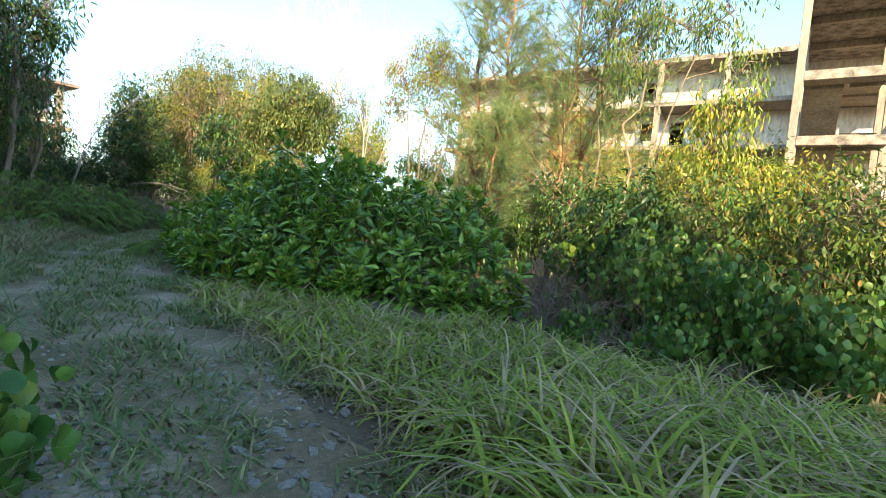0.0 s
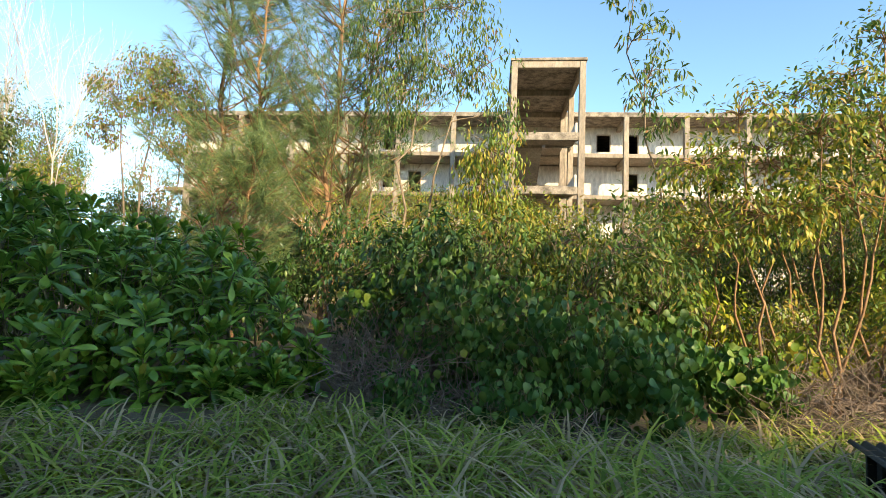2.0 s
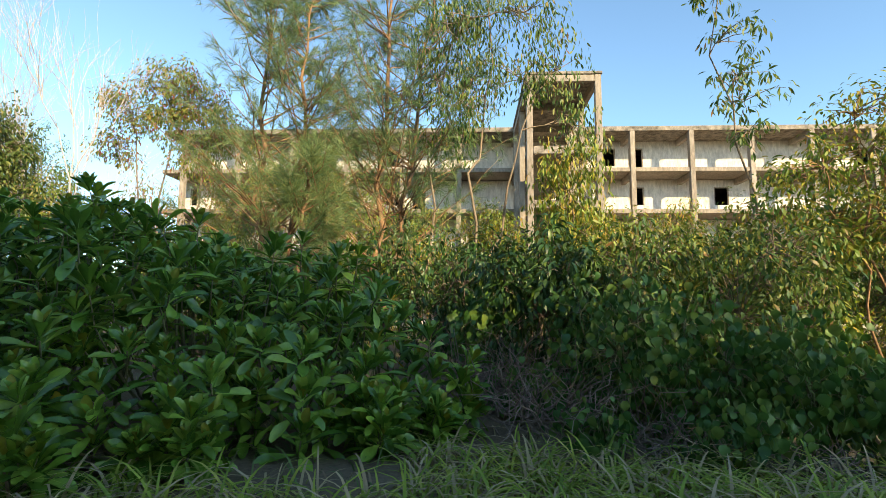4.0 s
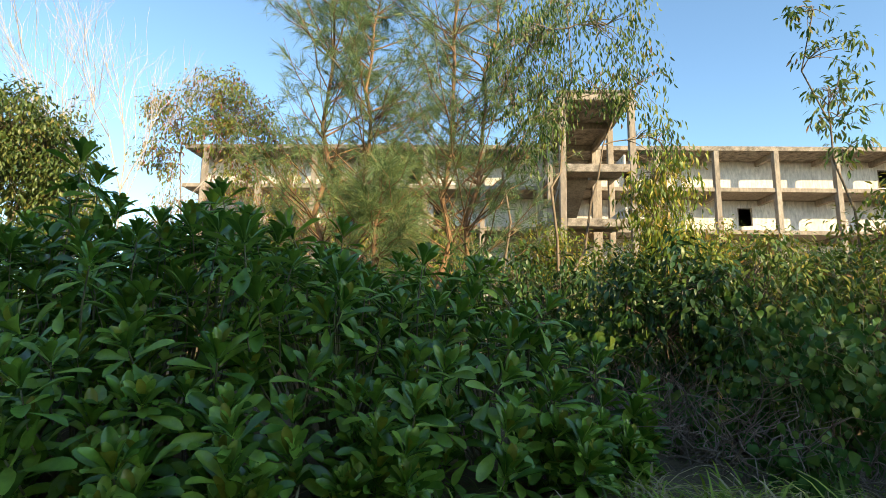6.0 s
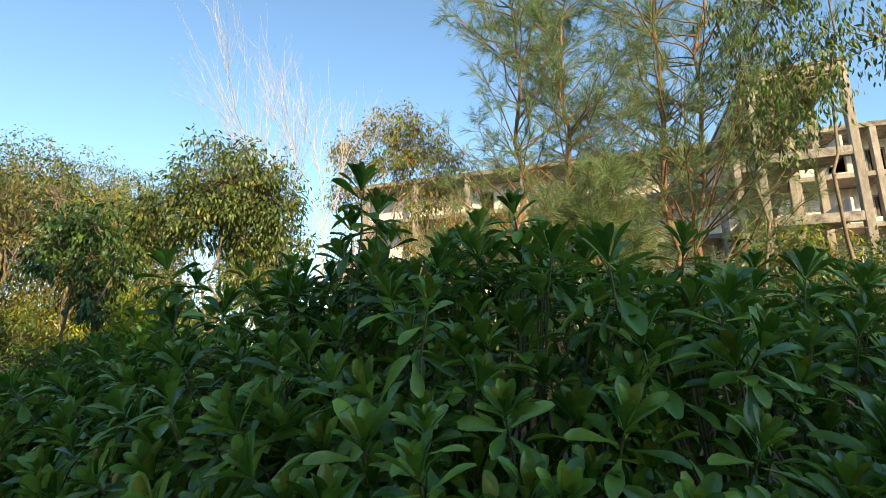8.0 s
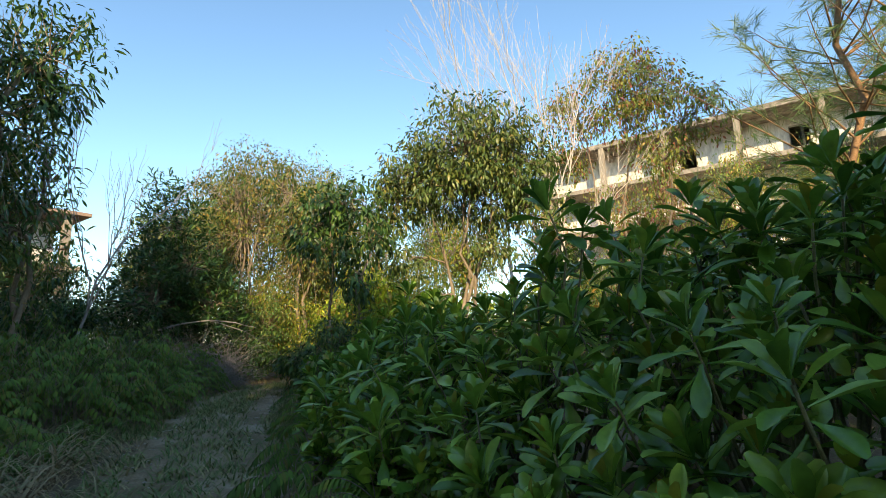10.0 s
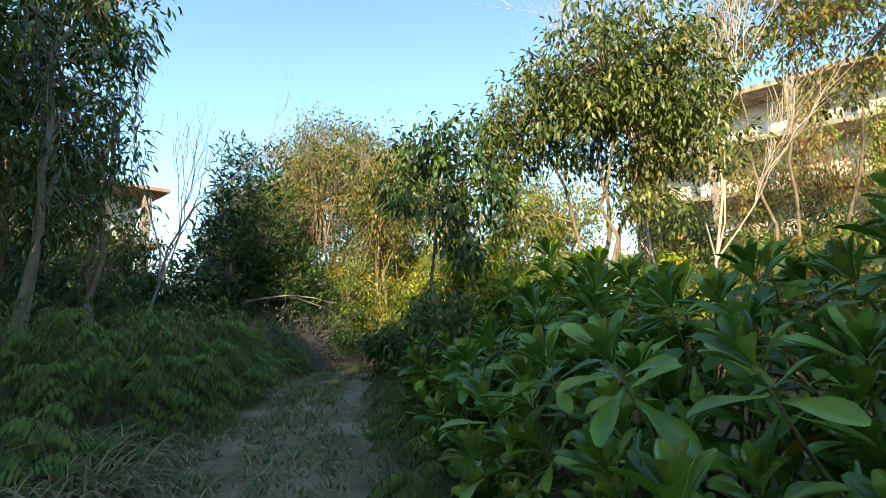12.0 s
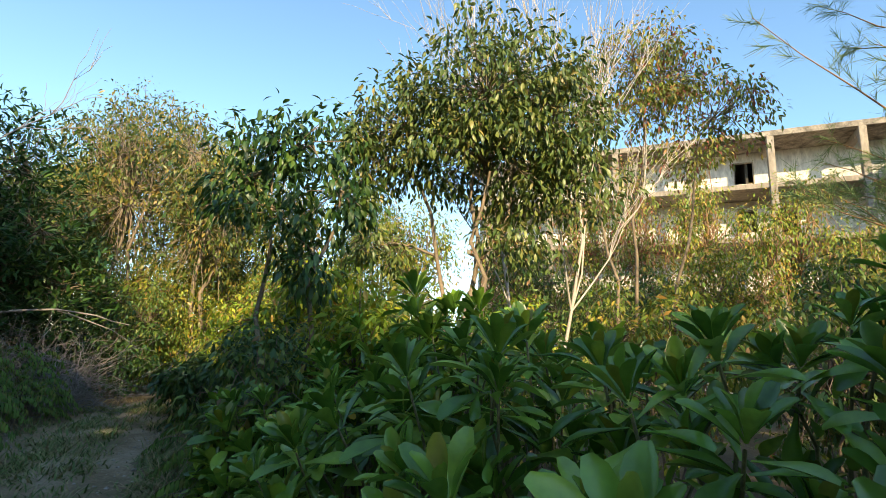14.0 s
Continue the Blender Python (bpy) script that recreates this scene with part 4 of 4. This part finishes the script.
dead = thing("fallen_branch", (-26.1, 15.9, 0), "long bare pale branch lying on the heap", "branch")
V, Q = tubes([curve_line((-1.6, -0.6, 2.0), (1.7, 0.9, 2.0), 0.3, 0.03, 10), curve_line((0.2, 0.2, 2.25), (1.5, 1.3, 1.5), 0.1, 0.03, 7), curve_line((0.0, -0.9, 1.3), (1.6, 0.3, 1.0), 0.1, 0.03, 7)],
             [np.linspace(0.035, 0.012, 10), np.linspace(0.02, 0.008, 7), np.linspace(0.02, 0.008, 7)], 6)
part("limb", make_mesh("limb", V, Q, GREYWOOD), dead)


# ferns on the shaded bank
def fern_patch(x, y, r, h, n):
    ob = thing("fern_clump", at(x, y), "bank of shaded arching green ferns", "fern", "ferns")
    blades, lines, radii = [], [], []
    for _ in range(n):
        a, q = rng.uniform(0, 6.283), r * rng.random() ** 0.5
        bx, by = q * math.cos(a), q * math.sin(a)
        hz = h * (1 - 0.6 * (q / r) ** 2) * rng.uniform(0.4, 1.0)
        p = np.array([bx, by, hz * 0.55])
        v = np.array([math.cos(a) + rng.normal(0, 0.6), math.sin(a) + rng.normal(0, 0.6), 0])
        v = v / np.linalg.norm(v)
        ln = rng.uniform(0.5, 0.85)
        t = np.linspace(0, 1, 9)[:, None]
        L = p + v * t * ln + np.array([0, 0, 1]) * (hz * 0.45 * np.sin(t * 2.2) - 0.42 * t ** 2)
        lines.append(L)
        radii.append(np.linspace(0.005, 0.002, 9))
        lines.append(np.stack([np.array([bx * 0.9, by * 0.9, 0]), p * 0.5 + np.array([bx * 0.45, by * 0.45, 0]), p]))
        radii.append(np.full(3, 0.005))
        d_ = unit(np.gradient(L, axis=0))
        sd = unit(np.cross(d_, np.array([0, 0, 1.0])))
        for sgn in (-1, 1):
            P = L[1:].repeat(2, 0) + np.tile(np.array([[0.0], [0.5]]), (8, 1)) * d_[1:].repeat(2, 0) * ln / 9
            ax = sd[1:].repeat(2, 0) * sgn + d_[1:].repeat(2, 0) * 0.45 + np.array([0, 0, -0.35])
            S = (0.115 * np.sin(np.linspace(0.5, 2.9, 16)) + 0.025)
            blades.append(scatter(NARROW[0], NARROW[1], frames_for(ax, np.tile(np.array([[0, 0, 1.0]]), (16, 1))), P, S))
    V, Q = merge(blades)
    part("fronds", make_mesh("fronds", V, Q, FERN), ob)
    V, Q = tubes(lines, radii, 3)
    part("stalkwork", make_mesh("stalkwork", V, Q, TWIG), ob, kind="stuff")
    return ob


for x, y, r, h, n_ in ((-22.11, 11.86, 1.2, 2.1, 190), (-23.84, 12.73, 1.3, 2.3, 190), (-20.45, 10.39, 1.1, 1.9, 170), (-25.08, 14.45, 1.1, 2.0, 150), (-21.54, 9.49, 1.4, 2.3, 170), (-23.83, 10.72, 1.5, 2.5, 170),
                       (-18.59, 8.8, 0.9, 1.0, 80), (-26.64, 12.8, 1.5, 2.0, 110)):
    fern_patch(x, y, r, h, int(n_ * 1.5))
for x, y in ((-16.41, 12.71), (-17.51, 13.72), (-20.14, 15.68), (-21.63, 16.83), (-15.23, 11.66), (-14.2, 10.7), (-12.8, 10.2), (-18.82, 14.75)):
    fern_patch(x, y, 0.45, 0.75, 30)


# ---------------------------------------------------------------- grass
def grass(name, label, P, lens, mats, shapes, lean=0.55, width=1.0, category="grass"):
    """Arching blades at the places P, in one sheet."""
    n = len(P)
    which = rng.integers(0, len(shapes), n)
    out = []
    for k, sh in enumerate(shapes):
        s = which == k
        m = int(s.sum())
        if m == 0:
            continue
        a = rng.uniform(0, 6.283, m)
        hor = np.stack([np.cos(a), np.sin(a), np.zeros(m)], 1)
        ax = unit(hor * rng.uniform(0.1, lean, (m, 1)) + np.array([0, 0, 1.0]))
        S = np.stack([lens[s] ** 0.3 * width * rng.uniform(0.7, 1.2, m), lens[s], lens[s]], 1)
        out.append(scatter(sh[0], sh[1], frames_for(ax, -hor), P[s], S))
    V, Q = merge(out)
    Q = Q[:, ::-1]
    ob = tagged(new(name, make_mesh(name, V, Q, mats)), label, category, kind="stuff")
    return ob


def scatter_clumps(x0, x1, y0, y1, n, per, r, test):
    P = []
    while len(P) < n:
        x, y = rng.uniform(x0, x1), rng.uniform(y0, y1)
        if test(x, y):
            k = int(rng.integers(per // 2, per + 1))
            P.append(np.stack([x + rng.normal(0, r, k), y + rng.normal(0, r, k)], 1))
    P = np.concatenate(P)
    return np.concatenate([P, height(P[:, 0], P[:, 1])[:, None] - 0.02], 1)


def beside_right(x, y):
    g = float(road_gap(np.array([x]), np.array([y]))[0])
    return g > 1.5 and y > 5.0 and (y < 10.7 if x < 1.8 else y < 11.9) and (x > -3.4 or g < 2.2 or (x > -7.5 and y < 9.3)) and not (2.3 < x < 5.0 and 7.9 < y < 9.5)


def grass_length(P):
    """Long close to the road in the east, shorter towards the thicket and the hedge."""
    east = np.clip((P[:, 0] + 2.2) / 2.4, 0, 1) * np.clip((11.5 - P[:, 1]) / 4.0, 0.3, 1)
    return rng.uniform(0.45, 1.0, len(P)) * (0.85 + 0.65 * east)


P = scatter_clumps(-7.5, 8.5, 5.0, 12.0, 900, 34, 0.14, beside_right)
dry = rng.random(len(P)) < 0.22
grass("long_grass", "tall arching green grass in dense clumps", P[~dry], grass_length(P[~dry]), GRASS, (BLADE, BLADE2), 0.8, 1.0)
grass("dry_grass_blades", "dry pale and pinkish blades among the tall green grass", P[dry], grass_length(P[dry]) * 0.95, STRAW, (BLADE, BLADE2), 1.0, 1.0)


def verge(x, y):
    g = float(road_gap(np.array([x]), np.array([y]))[0])
    return 1.05 < g < 1.9


P = scatter_clumps(-28, 7, 0, 19, 420, 26, 0.12, verge)
grass("verge_grass", "dry straw-coloured grass along the road edge", P, rng.uniform(0.15, 0.5, len(P)), STRAW, (BLADE, BLADE2), 0.9, 0.7)


def left_side(x, y):
    g = float(road_gap(np.array([x]), np.array([y]))[0])
    k = int(np.argmin(np.linalg.norm(ROADP - (x, y), axis=1)))
    return (1.25 if x > -12 else 1.5) < g < 4.5 and y < ROADP[k][1]


P = scatter_clumps(-22, 2, 0.5, 12, 420, 26, 0.16, left_side)
grass("tall_roadside_grass", "tall grey-green seeding grass on the shaded bank", P, rng.uniform(0.5, 1.2, len(P)), SHORT, (BLADE, BLADE2), 0.6, 0.8)


P = scatter_clumps(-21, -13, 5.5, 10, 150, 30, 0.15, left_side)
grass("dry_bank_grass", "tall dry straw-coloured grass beside ferns", P, rng.uniform(0.5, 1.1, len(P)), STRAW, (BLADE, BLADE2), 0.6, 0.8)


def on_road(x, y):
    g = float(road_gap(np.array([x]), np.array([y]))[0])
    return (g < 0.5 and math.sin(x * 1.9 + 2 * math.sin(y * 1.3)) > -0.9) or (0.85 < g < 1.5 and math.sin(x * 1.9 + 2 * math.sin(y * 1.3)) > -0.3)


P = scatter_clumps(-27, 5, 1, 19, 4200, 20, 0.12, on_road)
grass("road_grass", "short thin grass growing on the road", P, rng.uniform(0.08, 0.26, len(P)), SHORT, (STUB,), 1.2, 0.6)
P = scatter_clumps(-30, 10, 8, 24, 700, 16, 0.25, lambda x, y: float(road_gap(np.array([x]), np.array([y]))[0]) > 1.6)
grass("undergrowth_grass", "thin undergrowth grass beneath the bushes", P, rng.uniform(0.2, 0.6, len(P)), SHORT, (BLADE, BLADE2), 0.9, 0.7)


# ---------------------------------------------------------------- stones, litter, sheets
def stone_mesh(k):
    bm = bmesh.new()
    bmesh.ops.create_icosphere(bm, subdivisions=1, radius=1.0)
    for v in bm.verts:
        v.co *= 1 + 0.28 * noise.noise(v.co * 1.3 + Vector((k * 7.1, 0, 0)))
    return bm_mesh("stone", bm, ROCK)


STONES = [stone_mesh(k) for k in range(5)]
outcrop = thing("limestone_outcrop", (-2.2, 5.5, 0.0), "broken pale limestone slab bedded in the road", "rock")
for _ in range(290):
    a, b = rng.normal(0, 1.05), rng.normal(0, 0.42)
    x, y = a * 0.9 + b * 0.4, -a * 0.35 + b
    o = new("stone", STONES[int(rng.integers(0, 5))])
    o.parent = outcrop
    s = 0.012 + 0.05 * rng.random() ** 2.5
    z = float(height(np.array([x - 2.2]), np.array([y + 5.5]))[0])
    o.matrix_local = Matrix.Translation((x, y, z + 0.022)) @ pose(0, 0, 0, rng.uniform(-22, 22), rng.uniform(-22, 22), rng.uniform(0, 360)) @ Matrix.Diagonal((s * 1.4, s, s * 0.4, 1))
P = scatter_clumps(-27, 5, 1, 18, 420, 8, 0.25, lambda x, y: float(road_gap(np.array([x]), np.array([y]))[0]) < 1.15)
cube = np.array([(-1, -1, -0.6), (1, -1, -0.6), (1.1, 0.9, -0.6), (-0.9, 1, -0.6), (-0.6, -0.7, 0.6), (0.7, -0.6, 0.6), (0.6, 0.6, 0.5), (-0.7, 0.6, 0.55)])
cq = np.array([(0, 3, 2, 1), (4, 5, 6, 7), (0, 1, 5, 4), (1, 2, 6, 5), (2, 3, 7, 6), (3, 0, 4, 7)])
V, Q = scatter(cube, cq, frames_for(rng.normal(size=(len(P), 3)), np.tile(np.array([[0, 0, 1.0]]), (len(P), 1))), P + np.array([0, 0, 0.03]), rng.uniform(0.008, 0.028, len(P)))
tagged(new("road_pebbles", make_mesh("road_pebbles", V, Q, ROCK, False)), "loose pale pebbles on the road", "pebbles", kind="stuff")
P = scatter_clumps(-27, 6, 1, 19, 420, 9, 0.3, lambda x, y: float(road_gap(np.array([x]), np.array([y]))[0]) < 2.2)
V, Q = scatter(OVAL[0], OVAL[1], frames_for(rng.normal(size=(len(P), 3)) * np.array([1, 1, 0.15]), np.tile(np.array([[0, 0, 1.0]]), (len(P), 1))), P + np.array([0, 0, 0.045]), rng.uniform(0.05, 0.11, len(P)))
tagged(new("leaf_litter", make_mesh("leaf_litter", V, Q, STRAW)), "dry fallen leaves strewn over the road", "leaf litter", kind="stuff")


def corrugated(x0, x1, y0, y1, z0, z1, waves):
    n_ = waves * 8 + 1
    xs = np.linspace(x0, x1, n_)
    zc = np.sin(np.linspace(0, waves * 2 * math.pi, n_)) * 0.025
    V_ = []
    for dz in (0.0, -0.006):
        for y_, zz in ((y0, 0.0), (y1, z1 - z0)):
            V_ += [(x, y_, z0 + zz + c + dz) for x, c in zip(xs, zc)]
    V_ = np.array(V_)
    i_ = np.arange(n_ - 1)
    top = np.stack([i_, i_ + 1, n_ + i_ + 1, n_ + i_], 1)
    bot = top[:, ::-1] + 2 * n_
    rim = np.concatenate([np.stack([i_, 2 * n_ + i_, 2 * n_ + i_ + 1, i_ + 1], 1), np.stack([n_ + i_ + 1, 3 * n_ + i_ + 1, 3 * n_ + i_, n_ + i_], 1)])
    return V_, np.concatenate([top, bot, rim])


shed = thing("collapsed_lean_to", (3.7, 8.7, 0), "collapsed low lean-to of black corrugated sheets on posts", "shed")
shed.rotation_euler = (0, 0, radians(-8))
part("roof_sheet", make_mesh("roof_sheet", *corrugated(-1.3, 0.5, -0.5, 0.7, 0.26, 0.36, 16), TIN), shed)
part("roof_sheet", make_mesh("roof_sheet", *corrugated(0.2, 2.0, -0.55, 0.7, 0.33, 0.44, 16), TIN), shed)
for x, y, h in ((-1.1, -0.3, 0.24), (0.35, -0.35, 0.26), (1.8, -0.35, 0.33), (-1.1, 0.55, 0.33), (0.35, 0.55, 0.36), (1.8, 0.55, 0.40)):
    part("post", box_mesh("post", (x - 0.04, x + 0.04, y - 0.04, y + 0.04, -0.05, h), TIN, 0.006), shed)
part("rail", box_mesh("rail", (-1.3, 2.1, -0.42, -0.34, 0.16, 0.22), TIN, 0.006), shed)
part("back_board", box_mesh("back_board", (-1.2, 1.9, 0.6, 0.63, 0.0, 0.28), TIN, 0.004), shed)
